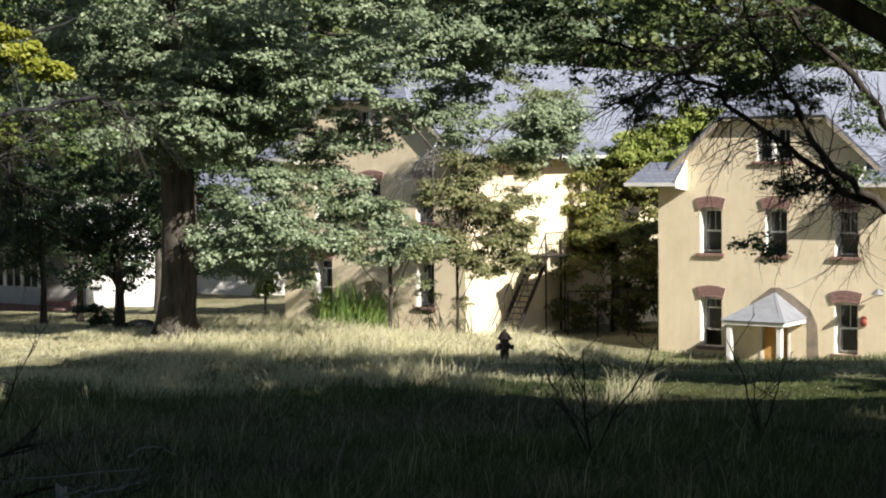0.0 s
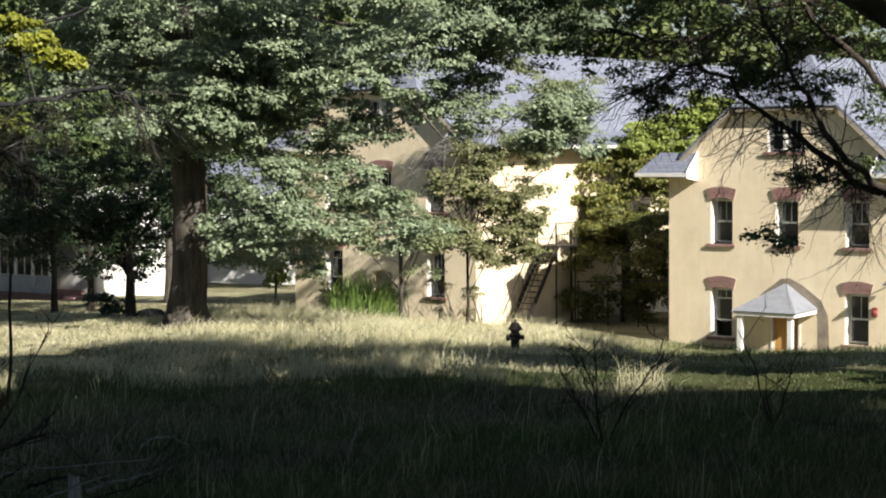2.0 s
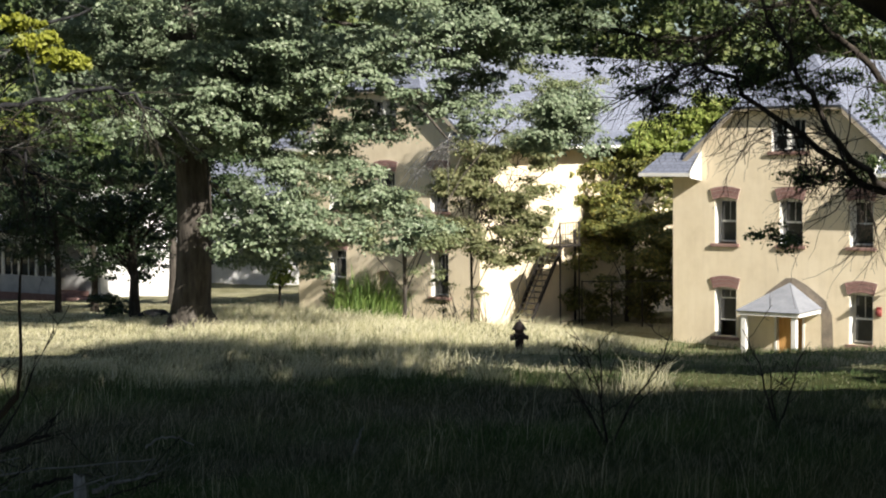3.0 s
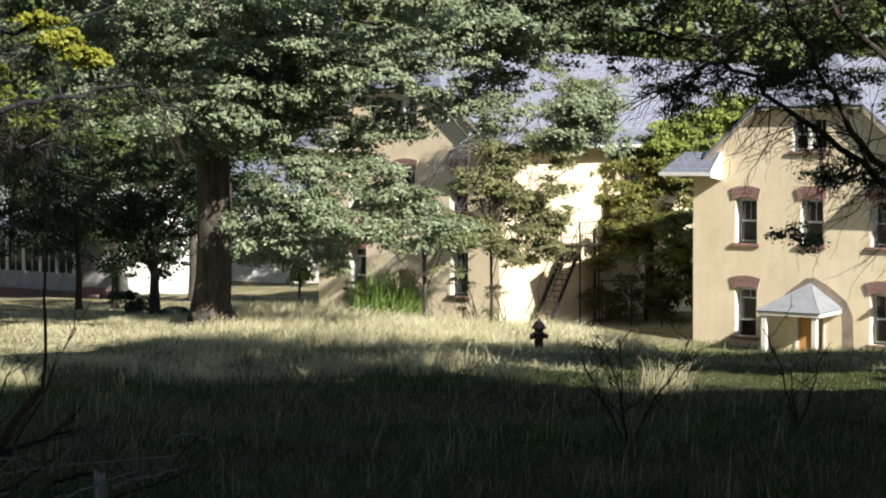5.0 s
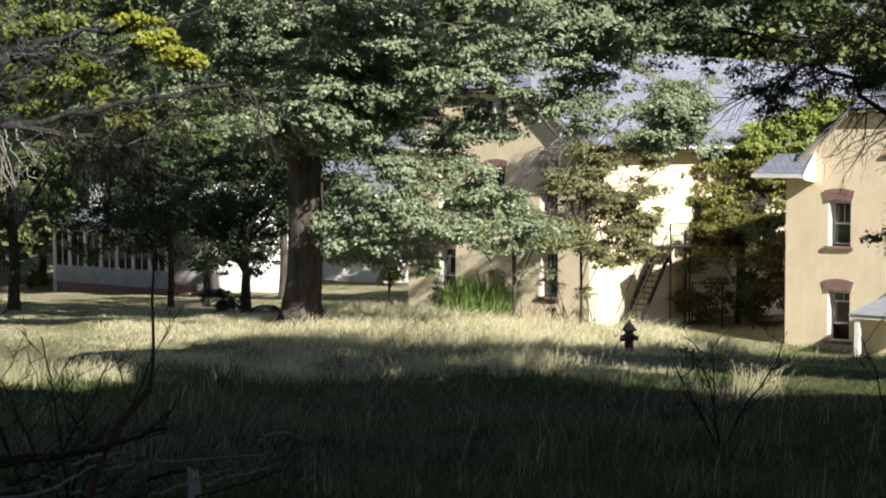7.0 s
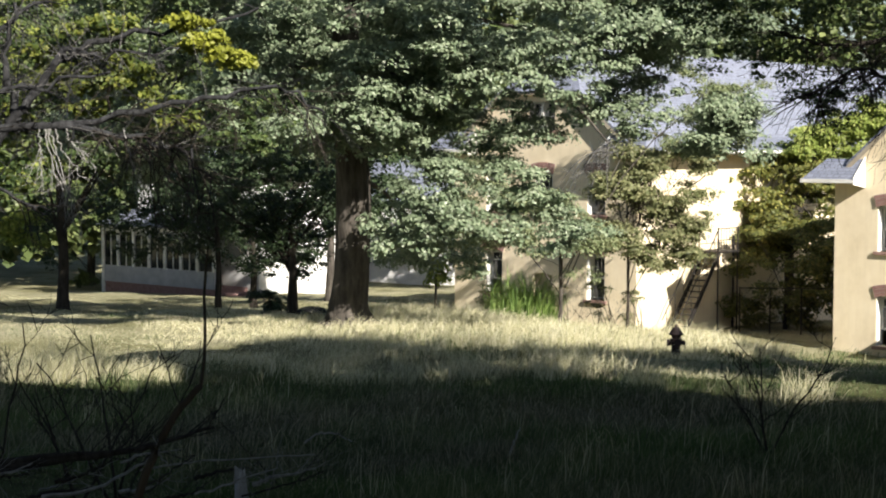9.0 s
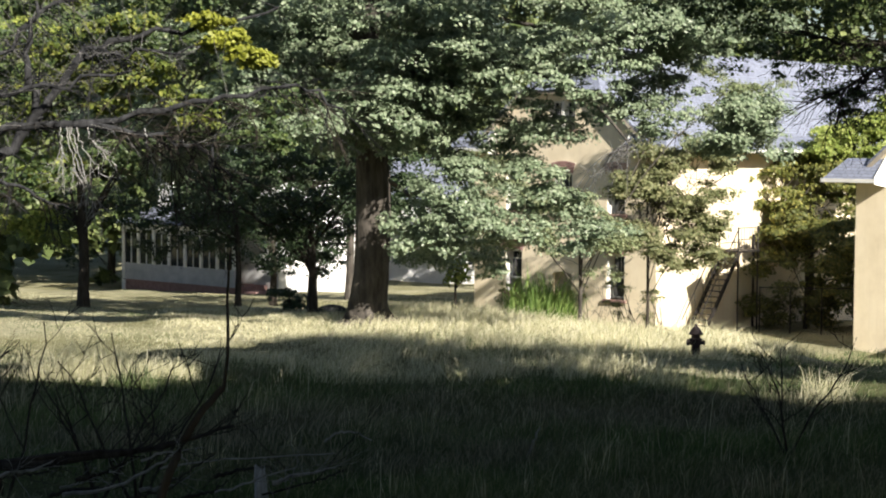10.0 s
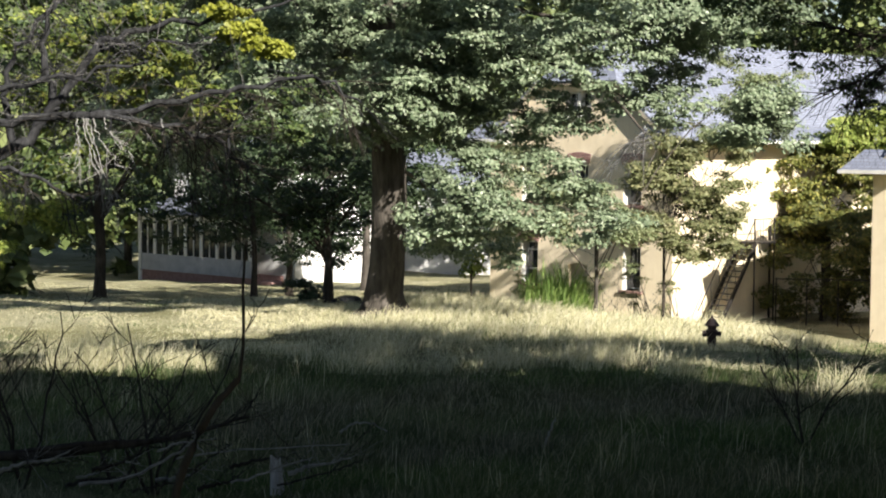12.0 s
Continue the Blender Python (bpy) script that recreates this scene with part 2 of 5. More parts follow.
def prism(loops, y0, y1, bm=None):
    """Extrudes an outline in x and z (the first loop) with holes (the others) from y0 to y1."""
    bm = bm or bmesh.new()
    rings, edges = [], []
    for lp in loops:
        vs = [bm.verts.new((x, y0, z)) for x, z in lp]
        rings.append(vs)
        edges += [bm.edges.new((vs[i], vs[(i + 1) % len(vs)])) for i in range(len(vs))]
    filled = bmesh.ops.triangle_fill(bm, use_beauty=True, use_dissolve=False, edges=edges)
    faces = [f for f in filled["geom"] if isinstance(f, bmesh.types.BMFace)]
    back = {v: bm.verts.new((v.co.x, y1, v.co.z)) for vs in rings for v in vs}
    for f in faces:
        bm.faces.new([back[v] for v in reversed(f.verts)])
    for vs in rings:
        for i in range(len(vs)):
            p, q = vs[i], vs[(i + 1) % len(vs)]
            bm.faces.new((p, q, back[q], back[p]))
    bmesh.ops.recalc_face_normals(bm, faces=bm.faces)
    return bm


def sheet(quads, thick, bm=None):
    """Flat polygons given a thickness downwards along their normals."""
    bm = bm or bmesh.new()
    for pts in quads:
        p = [Vector(c) for c in pts]
        n = (p[1] - p[0]).cross(p[2] - p[0]).normalized()
        if n.z < 0:
            p.reverse()
            n = -n
        top = [bm.verts.new(c) for c in p]
        low = [bm.verts.new(c - n * thick) for c in p]
        bm.faces.new(top)
        bm.faces.new(list(reversed(low)))
        k = len(p)
        for i in range(k):
            bm.faces.new((top[i], low[i], low[(i + 1) % k], top[(i + 1) % k]))
    return bm


def slope_uv(ob):
    """Lays slate courses along each slope: u level, v up the slope, in metres."""
    me = ob.data
    uv = me.uv_layers.new(name="slope")
    for poly in me.polygons:
        n = poly.normal
        u = Vector((0, 0, 1)).cross(n)
        u = u.normalized() if u.length > 0.01 else Vector((1, 0, 0))
        w = n.cross(u)
        for li in poly.loop_indices:
            co = me.vertices[me.loops[li].vertex_index].co
            uv.data[li].uv = (co.dot(u), co.dot(w))


def tubes(paths, sides=6):
    """Vertices and faces of tapered tubes; each path is a list of (point, radius)."""
    V, L, S = [], [], []
    base = 0
    ang = np.arange(sides) * 2 * np.pi / sides
    for path in paths:
        P = np.array([p for p, r in path], dtype=float)
        Rr = np.array([r for p, r in path], dtype=float)
        T = np.gradient(P, axis=0)
        T /= np.linalg.norm(T, axis=1)[:, None] + 1e-9
        ref = np.where(np.abs(T[:, 2:3]) > 0.9, np.array([[1.0, 0, 0]]), np.array([[0, 0, 1.0]]))
        A = np.cross(T, ref)
        A /= np.linalg.norm(A, axis=1)[:, None] + 1e-9
        B = np.cross(T, A)
        ring = P[:, None] + Rr[:, None, None] * (np.cos(ang)[None, :, None] * A[:, None] + np.sin(ang)[None, :, None] * B[:, None])
        V.append(ring.reshape(-1, 3))
        n = len(path)
        i = np.arange(n - 1)[:, None] * sides + np.arange(sides)[None]
        j = np.arange(n - 1)[:, None] * sides + (np.arange(sides)[None] + 1) % sides
        q = np.stack([i, j, j + sides, i + sides], -1).reshape(-1, 4) + base
        L.append(q.ravel())
        S.append(np.full(len(q), 4))
        base += n * sides
    return np.concatenate(V), np.concatenate(L), np.concatenate(S)


def tube_part(name, paths, material, parent=None, label="", sides=6):
    return raw(name, *tubes(paths, sides), material, parent, label, smooth=True)


rng = np.random.default_rng(7)


def leaf_cloud(name, centres, size, material, parent=None, label="", out=None, aspect=0.66, flat=0.45, loose=0.55):
    """One leaf, a kinked four-sided blade of two triangles, at every centre; out: the way that each leaf tends to face, besides the light."""
    n = len(centres)
    nor = rng.normal(size=(n, 3)) * loose
    nor[:, 2] += flat
    nor += np.array(SUN_DIR) * 0.5
    if out is not None:
        nor += out
    nor /= np.linalg.norm(nor, axis=1)[:, None]
    d = rng.normal(size=(n, 3))
    d -= nor * (d * nor).sum(1)[:, None]
    d /= np.linalg.norm(d, axis=1)[:, None]
    e = np.cross(nor, d)
    s = size * rng.uniform(0.5, 1.4, n)[:, None]
    c = np.asarray(centres)
    kink = rng.uniform(0.0, 0.22, n)[:, None]
    V = np.stack([c - d * s * 0.5, c + e * s * aspect * 0.5 + nor * s * kink + d * s * 0.08, c + d * s * 0.5, c - e * s * aspect * 0.5 + nor * s * kink + d * s * 0.08], 1).reshape(-1, 3)
    k = np.arange(n)[:, None] * 4
    return raw(name, V, (k + np.array([[0, 1, 2, 0, 2, 3]])).ravel(), np.full(2 * n, 3), material, parent, label)


def inside(blobs, count, shell, hole, nscale):
    """Points in the outer shells of some ellipsoids (x, y, z, rx, ry, rz), with gaps where a noise is low."""
    w = np.array([(b[3] * b[4] * b[5]) ** 0.72 for b in blobs])
    cen = []
    for b, k in zip(blobs, np.maximum(3, (count * w / w.sum()).astype(int))):
        got, tries = 0, 0
        while got < k and tries < k * 15:
            tries += 1
            v = rng.normal(size=3)
            v /= np.linalg.norm(v)
            r = shell + (1 - shell) * rng.random() ** 0.55
            p = np.array(b[:3]) + v * np.array(b[3:6]) * r
            if noise.noise(Vector(p) * nscale) < hole - 0.5:
                continue
            cen.append(p)
            got += 1
    return np.array(cen)


def lumps(blobs, count, per, radius, shell=0.35, hole=0.4, nscale=0.3, squash=0.6, bough=0.0, sprays=12):
    """Leaf centres on small rounded sprays, with gaps between; also which way each leaf faces, and the sprays' centres. With bough, the sprays
    sit on the upper side of leafy boughs of that radius, so that the crown breaks up in lit humps and dark hollows."""
    if bough:
        mid = inside(blobs, max(4, count // sprays), shell, hole, nscale)
        k = np.repeat(np.arange(len(mid)), sprays)
        v = rng.normal(size=(len(k), 3))
        v /= np.linalg.norm(v, axis=1)[:, None]
        v[:, 2] = np.where(v[:, 2] < -0.25, -v[:, 2], v[:, 2])
        size = (bough * rng.uniform(0.55, 1.35, len(mid)))[k]
        hump = v
        cen = mid[k] + v * size[:, None] * np.array([1.15, 1.0, 0.62]) * rng.uniform(0.75, 1.05, len(k))[:, None]
    else:
        cen = inside(blobs, count, shell, hole, nscale)
        hump = np.zeros_like(cen)
    n = len(cen) * per
    v = rng.normal(size=(n, 3))
    v /= np.linalg.norm(v, axis=1)[:, None]
    v[:, 2] = np.where(rng.random(n) < 0.6, np.abs(v[:, 2]), v[:, 2])
    rad = np.repeat(radius * rng.uniform(0.55, 1.35, len(cen)), per) * rng.uniform(0.45, 1.1, n)
    pts = np.repeat(cen, per, axis=0) + v * rad[:, None] * np.array([1, 1, squash])
    return pts, 0.6 * v + 0.8 * np.repeat(hump, per, axis=0) if bough else v, cen


def limb_path(p0, p1, r0, r1, sag=0.0, wobble=0.3, n=9):
    p0, p1 = np.array(p0, float), np.array(p1, float)
    L = np.linalg.norm(p1 - p0)
    off = np.cumsum(rng.normal(size=(n, 3)), axis=0) * wobble * L / n ** 1.5
    f = np.linspace(0, 1, n)
    off -= off[0]
    pts = p0 + (p1 - p0) * f[:, None] + off * (f * (1 - 0.4 * f))[:, None]
    pts[:, 2] += sag * L * np.sin(f * np.pi)
    rad = r0 + (r1 - r0) * f ** 0.8
    return [(pts[i], rad[i]) for i in range(n)]


def guided(points, r0, r1, wobble=0.05):
    """A limb through a few control points, smoothed."""
    P = np.array(points, float)
    f = np.linspace(0, len(P) - 1, (len(P) - 1) * 5 + 1)
    Q = np.stack([np.interp(f, np.arange(len(P)), P[:, i]) for i in range(3)], 1)
    for _ in range(3):
        Q[1:-1] = (Q[:-2] + 2 * Q[1:-1] + Q[2:]) / 4
    Q[1:-1] += rng.normal(size=Q[1:-1].shape) * wobble
    rad = np.linspace(r0, r1, len(Q))
    return [(Q[i], rad[i]) for i in range(len(Q))]


def twigs_from(path, count, length, radius, droop=0.0, kids=2, spread=1.0, crook=0.55):
    """Side twigs along a limb, each with a few smaller ones."""
    out = []
    P = np.array([p for p, r in path])
    for _ in range(count):
        f = rng.uniform(0.2, 1.0) * (len(P) - 1)
        i = min(int(f), len(P) - 2)
        a = P[i] + (P[i + 1] - P[i]) * (f - i)
        t = P[i + 1] - P[i]
        t = t / (np.linalg.norm(t) + 1e-9)
        d = t * 0.6 + rng.normal(size=3) * 0.7 * spread + np.array([0, 0, -droop])
        d /= np.linalg.norm(d)
        l = length * rng.uniform(0.5, 1.3)
        main = limb_path(a, a + d * l, radius, radius * 0.35, wobble=crook, n=7)
        out.append(main)
        Q = np.array([p for p, r in main])
        for _ in range(kids):
            j = rng.integers(1, 5)
            e = d + rng.normal(size=3) * 0.7
            e[2] -= droop * 0.7
            e /= np.linalg.norm(e)
            out.append(limb_path(Q[j], Q[j] + e * l * rng.uniform(0.3, 0.7), radius * 0.5, radius * 0.2, wobble=crook, n=6))
    return out


# ---------------------------------------------------------------- ground
PROFILE_D = [-400, -60, 0, 10, 20, 30, 40, 47, 53, 60, 66, 74, 90, 105, 120, 4000]
PROFILE_L = [12, 10, 7.8, 6.6, 5.4, 4.8, 4.3, 4.1, 4.0, 3.5, 2.95, 2.4, 1.4, 0.5, 0.3, 0.3]
PROFILE_R = [12, 10, 7.8, 6.6, 5.4, 4.75, 4.15, 3.72, 3.5, 2.7, 1.9, 1.5, 0.7, 0.4, 0.3, 0.3]


def ground_z(x, y):
    x, y = np.asarray(x, float), np.asarray(y, float)
    k = np.clip((x + 4) / 9, 0, 1)
    k = k * k * (3 - 2 * k)
    z = np.interp(y, PROFILE_D, PROFILE_L) * (1 - k) + np.interp(y, PROFILE_D, PROFILE_R) * k
    z = z - 0.75 * np.clip((x - 5.5) / 4, 0, 1) * np.clip((y - 40) / 8, 0, 1) * np.clip((72 - y) / 8, 0, 1)
    near = np.clip((200 - np.abs(y)) / 100, 0, 1)
    z = z + near * (0.10 * np.sin(x * 0.55 + 1.3) * np.sin(y * 0.41) + 0.06 * np.sin(x * 1.3 + y * 0.9))
    return z


def axis_steps(edges):
    out = []
    for a, b, n in edges:
        out += list(np.linspace(a, b, n, endpoint=False))
    return np.array(out + [edges[-1][1]])


gx = axis_steps([(-3000, -80, 12), (-80, 80, 160), (80, 3000, 12)])
gy = axis_steps([(-400, -20, 10), (-20, 120, 140), (120, 3500, 14)])
X, Y = np.meshgrid(gx, gy)
Z = ground_z(X, Y)
ny, nx = X.shape
idx = (np.arange(ny - 1)[:, None] * nx + np.arange(nx - 1)[None]).ravel()
quad = np.stack([idx, idx + 1, idx + nx + 1, idx + nx], -1)
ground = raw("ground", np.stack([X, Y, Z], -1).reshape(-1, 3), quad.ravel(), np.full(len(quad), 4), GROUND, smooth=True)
tagged(ground, "rough sloping meadow ground under tall grass", "ground", kind="structure")


def on_ground(x, y, dz=0.0):
    return (x, y, float(ground_z(x, y)) + dz)


# ---------------------------------------------------------------- the two stucco houses
EAVE, RIDGE, CLIP, WIDTH = 8.05, 12.65, 10.65, 9.8


def arch_loop(x0, x1, z0, z1, rise, n=6):
    """An opening with a shallow arched head."""
    pts = [(x0, z0), (x1, z0), (x1, z1)]
    for i in range(1, n):
        f = i / n
        pts.append((x1 + (x0 - x1) * f, z1 + rise * 4 * f * (1 - f)))
    return pts + [(x0, z1)]


def brick_arch(parent, x0, x1, z, rise, high):
    """A splayed arch of upright bricks in rows on a mortar bed, proud of the wall."""
    arch = thing("brick_arch")
    arch.parent = parent
    cols, rows, splay = 13, 3, 0.13
    def at(f, g):
        xa, xb = x0 - 0.05 - splay * g, x1 + 0.05 + splay * g
        return (xa + (xb - xa) * f, z + g * high + rise * 4 * f * (1 - f) - 0.03)
    outline = [at(i / 12, 0) for i in range(13)] + [at(1 - i / 12, 1) for i in range(13)]
    bed = part("mortar_bed", prism([outline], -0.035, 0.06), MORTAR, arch)
    bm = bmesh.new()
    for r in range(rows):
        for k in range(cols):
            f0, f1, g0, g1 = (k + 0.08) / cols, (k + 0.92) / cols, (r + 0.07) / rows, (r + 0.93) / rows
            vs = [bm.verts.new((x, yy, zz)) for yy in (-0.05 - 0.012 * rng.random(), 0.0) for x, zz in (at(f0, g0), at(f1, g0), at(f1, g1), at(f0, g1))]
            for q in ((0, 1, 2, 3), (0, 4, 5, 1), (1, 5, 6, 2), (2, 6, 7, 3), (3, 7, 4, 0)):
                bm.faces.new([vs[i] for i in q])
    bmesh.ops.recalc_face_normals(bm, faces=bm.faces)
    tagged(part("brickwork", bm, BRICK, arch), kind="stuff")
    return arch


def sash_window(parent, x0, x1, z0, z1, deep, sill=True, mullion=False, raised=0.0):
    """A double-hung window set deep in the wall, with a white reveal, two sashes and a sill."""
    w = thing("window")
    w.parent = parent
    bm = box(x0, x0 + 0.03, 0.02, deep, z0, z1 + 0.06)
    box(x1 - 0.03, x1, 0.02, deep, z0, z1 + 0.06, bm)
    part("reveal", bm, WHITE, w)
    a, b, zm = x0 + 0.06, x1 - 0.06, z0 + (z1 - z0) * 0.5
    frame_bm = box(x0, x1, deep - 0.06, deep + 0.08, z1 - 0.03, z1 + 0.2)
    box(x0 + 0.03, a, deep - 0.05, deep + 0.06, z0, z1, frame_bm)
    box(b, x1 - 0.03, deep - 0.05, deep + 0.06, z0, z1, frame_bm)
    part("window_frame", frame_bm, WHITE, w)
    for name, y, lo, hi in (("lower_sash", deep - 0.02, z0 + 0.05 + raised, zm + 0.02 + raised), ("upper_sash", deep + 0.02, zm - 0.02, z1 - 0.03)):
        sb = box(a, b, y, y + 0.035, hi - 0.05, hi)
        box(a, b, y, y + 0.035, lo, lo + 0.06, sb)
        box(a, a + 0.045, y, y + 0.035, lo + 0.06, hi - 0.05, sb)
        box(b - 0.045, b, y, y + 0.035, lo + 0.06, hi - 0.05, sb)
        if mullion or name == "upper_sash":
            box((a + b) / 2 - 0.012, (a + b) / 2 + 0.012, y + 0.005, y + 0.03, lo + 0.06, hi - 0.05, sb)
        s = part(name, sb, WHITE, w)
        part("pane", box(a + 0.04, b - 0.04, y + 0.014, y + 0.02, lo + 0.05, hi - 0.04), GLASS, s)
    part("dark_room", box(x0 - 0.4, x1 + 0.4, 1.6, 1.65, z0 - 0.4, z1 + 0.4), SOFFIT, w)
    if sill:
        part("window_sill", box(x0 - 0.14, x1 + 0.12, -0.09, deep - 0.04, z0 - 0.13, z0, bevel=0.012), SILL, w)
    return w


def eave_return(parent, x0, x1, out, flip):
    """The boxed end of the eaves that turns the corner of the gable wall under its own little roof."""
    r = thing("eave_return")
    r.parent = parent
    y0 = -out
    lo = EAVE
    inner, outer = (x1, x0) if not flip else (x0, x1)
    soff = box(x0, x1, y0, 0.0, lo - 0.06, lo)
    part("soffit", soff, SOFFIT, r)
    gut = box(x0 - 0.02, x1 + 0.02, y0 - 0.07, y0 - 0.003, lo - 0.04, lo + 0.1)
    part("gutter", gut, WHITE, r)
    top = 0.78
    hip = outer + (0.62 if not flip else -0.62)
    quads = [[(outer, y0, lo + 0.1), (inner, y0, lo + 0.1), (inner, 0.02, lo + 0.1 + top), (hip, 0.02, lo + 0.1 + top)]]
    quads.append([(outer, y0, lo + 0.1), (hip, 0.02, lo + 0.1 + top), (outer, 0.02, lo + 0.16)])
    slope_uv(part("return_roof", sheet(quads, 0.04), SLATE, r))
    e = 0.04 if not flip else -0.04
    bm = bmesh.new()
    prof = [(y0 - 0.06, lo - 0.1), (0.0, lo - 0.22), (0.0, lo + top + 0.18), (y0 - 0.06, lo + 0.16)]
    va = [bm.verts.new((inner, y, z)) for y, z in prof]
    vb = [bm.verts.new((inner + e, y, z)) for y, z in prof]
    bm.faces.new(va)
    bm.faces.new(list(reversed(vb)))
    for i in range(4):
        bm.faces.new((va[i], vb[i], vb[(i + 1) % 4], va[(i + 1) % 4]))
    bmesh.ops.recalc_face_normals(bm, faces=bm.faces)
    part("end_board", bm, WHITE, r)
    return r


def stucco_house(m, length, label, openings, attic, side_openings=()):
    house = thing("house", m, label, "house", "stucco houses")
    wall_t = 0.5
    gable = [(0, -1.5), (WIDTH, -1.5), (WIDTH, 8.15), (WIDTH - 2.72, CLIP), (2.72, CLIP), (0, 8.15)]
    holes = [arch_loop(x0, x1, z0, z1, 0.1) for x0, x1, z0, z1, k in openings]
    holes.append([(attic[0], attic[2]), (attic[1], attic[2]), (attic[1], attic[3]), (attic[0], attic[3])])
    part("wall", prism([gable] + holes, 0.0, wall_t), STUCCO, house)
    for x0, x1, flip in ((0.0, wall_t, False), (WIDTH - wall_t, WIDTH, True)):
        part("wall", box(x0, x1, wall_t, length, -1.5, 8.15), STUCCO, house)
    part("wall", box(wall_t, WIDTH - wall_t, length - wall_t, length, -1.5, 8.15), STUCCO, house)
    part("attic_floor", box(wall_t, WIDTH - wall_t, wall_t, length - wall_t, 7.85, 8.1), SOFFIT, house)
    over, hipback, oy = 1.0, 2.2, -0.35
    mid = WIDTH / 2
    k = (RIDGE - 8.75) / (mid - 0.6)
    cx = 0.6 + (CLIP - 8.75) / k
    quads = []
    for sgn in (0, 1):
        f = (lambda x: x) if sgn == 0 else (lambda x: WIDTH - x)
        quads.append([(f(mid), hipback, RIDGE), (f(mid), length + 0.3, RIDGE), (f(0.6), length + 0.3, 8.75), (f(0.6), oy, 8.75), (f(cx), oy, CLIP)])
        quads.append([(f(0.6), 0.0, 8.75), (f(0.6), length + 0.3, 8.75), (f(-over), length + 0.3, EAVE + 0.12), (f(-over), 0.0, EAVE + 0.12)])
    quads.append([(cx, oy, CLIP), (WIDTH - cx, oy, CLIP), (mid, hipback, RIDGE)])
    roof = part("roof", sheet(quads, 0.09), SLATE, house, "blue-grey slate roof with clipped gable")
    slope_uv(roof)
    for sgn in (0, 1):
        f = (lambda x: x) if sgn == 0 else (lambda x: WIDTH - x)
        rake = bmesh.new()
        a, b, y0, y1 = Vector((f(0.6), 0, 8.63)), Vector((f(cx), 0, CLIP - 0.12)), oy, oy + 0.05
        vs = [rake.verts.new(c) for c in ((a.x, y0, a.z), (b.x, y0, b.z), (b.x, y0, b.z - 0.2), (a.x, y0, a.z - 0.2), (a.x, y1, a.z), (b.x, y1, b.z), (b.x, y1, b.z - 0.2), (a.x, y1, a.z - 0.2))]
        for q in ((0, 1, 2, 3), (4, 5, 6, 7), (0, 1, 5, 4), (3, 2, 6, 7), (0, 3, 7, 4), (1, 2, 6, 5)):
            rake.faces.new([vs[i] for i in q])
        bmesh.ops.recalc_face_normals(rake, faces=rake.faces)
        part("rake_board", rake, SOFFIT, house)
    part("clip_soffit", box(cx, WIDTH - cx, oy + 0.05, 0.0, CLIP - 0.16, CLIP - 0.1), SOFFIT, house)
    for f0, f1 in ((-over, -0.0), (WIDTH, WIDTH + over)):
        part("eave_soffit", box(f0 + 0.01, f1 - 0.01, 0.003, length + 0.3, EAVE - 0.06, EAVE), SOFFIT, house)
    for x in (-over - 0.12, WIDTH + over):
        part("gutter", box(x, x + 0.12, 0.0, length + 0.3, EAVE - 0.03, EAVE + 0.1, bevel=0.02), WHITE, house)
    eave_return(house, -over, 1.2, 0.86, False)
    eave_return(house, WIDTH - 1.2, WIDTH + over, 0.86, True)
    for x0, x1, z0, z1, kind in openings:
        if kind == "window":
            sash_window(house, x0, x1, z0, z1, 0.4, raised=0.55 if (z0 < 3 and x0 < 4) else 0.0)
            brick_arch(house, x0, x1, z1, 0.1, 0.44)
    sash_window(house, attic[0], attic[0] + (attic[1] - attic[0]) / 2 - 0.02, attic[2], attic[3], 0.3)
    sash_window(house, attic[0] + (attic[1] - attic[0]) / 2 + 0.02, attic[1], attic[2], attic[3], 0.3)
    return house


def openings_for(door):
    out = []
    for x0 in (1.8, 4.5, 7.28):
        out.append((x0, x0 + 0.93, 5.42, 7.12, "window"))
        if x0 != 4.5:
            out.append((x0, x0 + 0.93, 1.82, 3.68, "window"))
    out.append((4.4, 5.45, 0.6, 2.75, "door"))
    return out


ATTIC = (4.15, 5.55, 8.95, 10.2)
house_a = stucco_house(pose(12.249, 68.08, 0, 0, 0, -38), 15.0, "cream stucco house with brick window arches and slate roof", openings_for(True), ATTIC)
AX, BX = Vector((math.cos(radians(38)), -math.sin(radians(38)), 0)), Vector((math.sin(radians(38)), math.cos(radians(38)), 0))
corner_b = Vector((4.947, 72.512, 1.05)) - AX * WIDTH
house_b = stucco_house(Matrix.Translation(corner_b) @ pose(0, 0, 0, 0, 0, -38), 34.0, "long cream stucco house half hidden behind trees", openings_for(False), ATTIC)


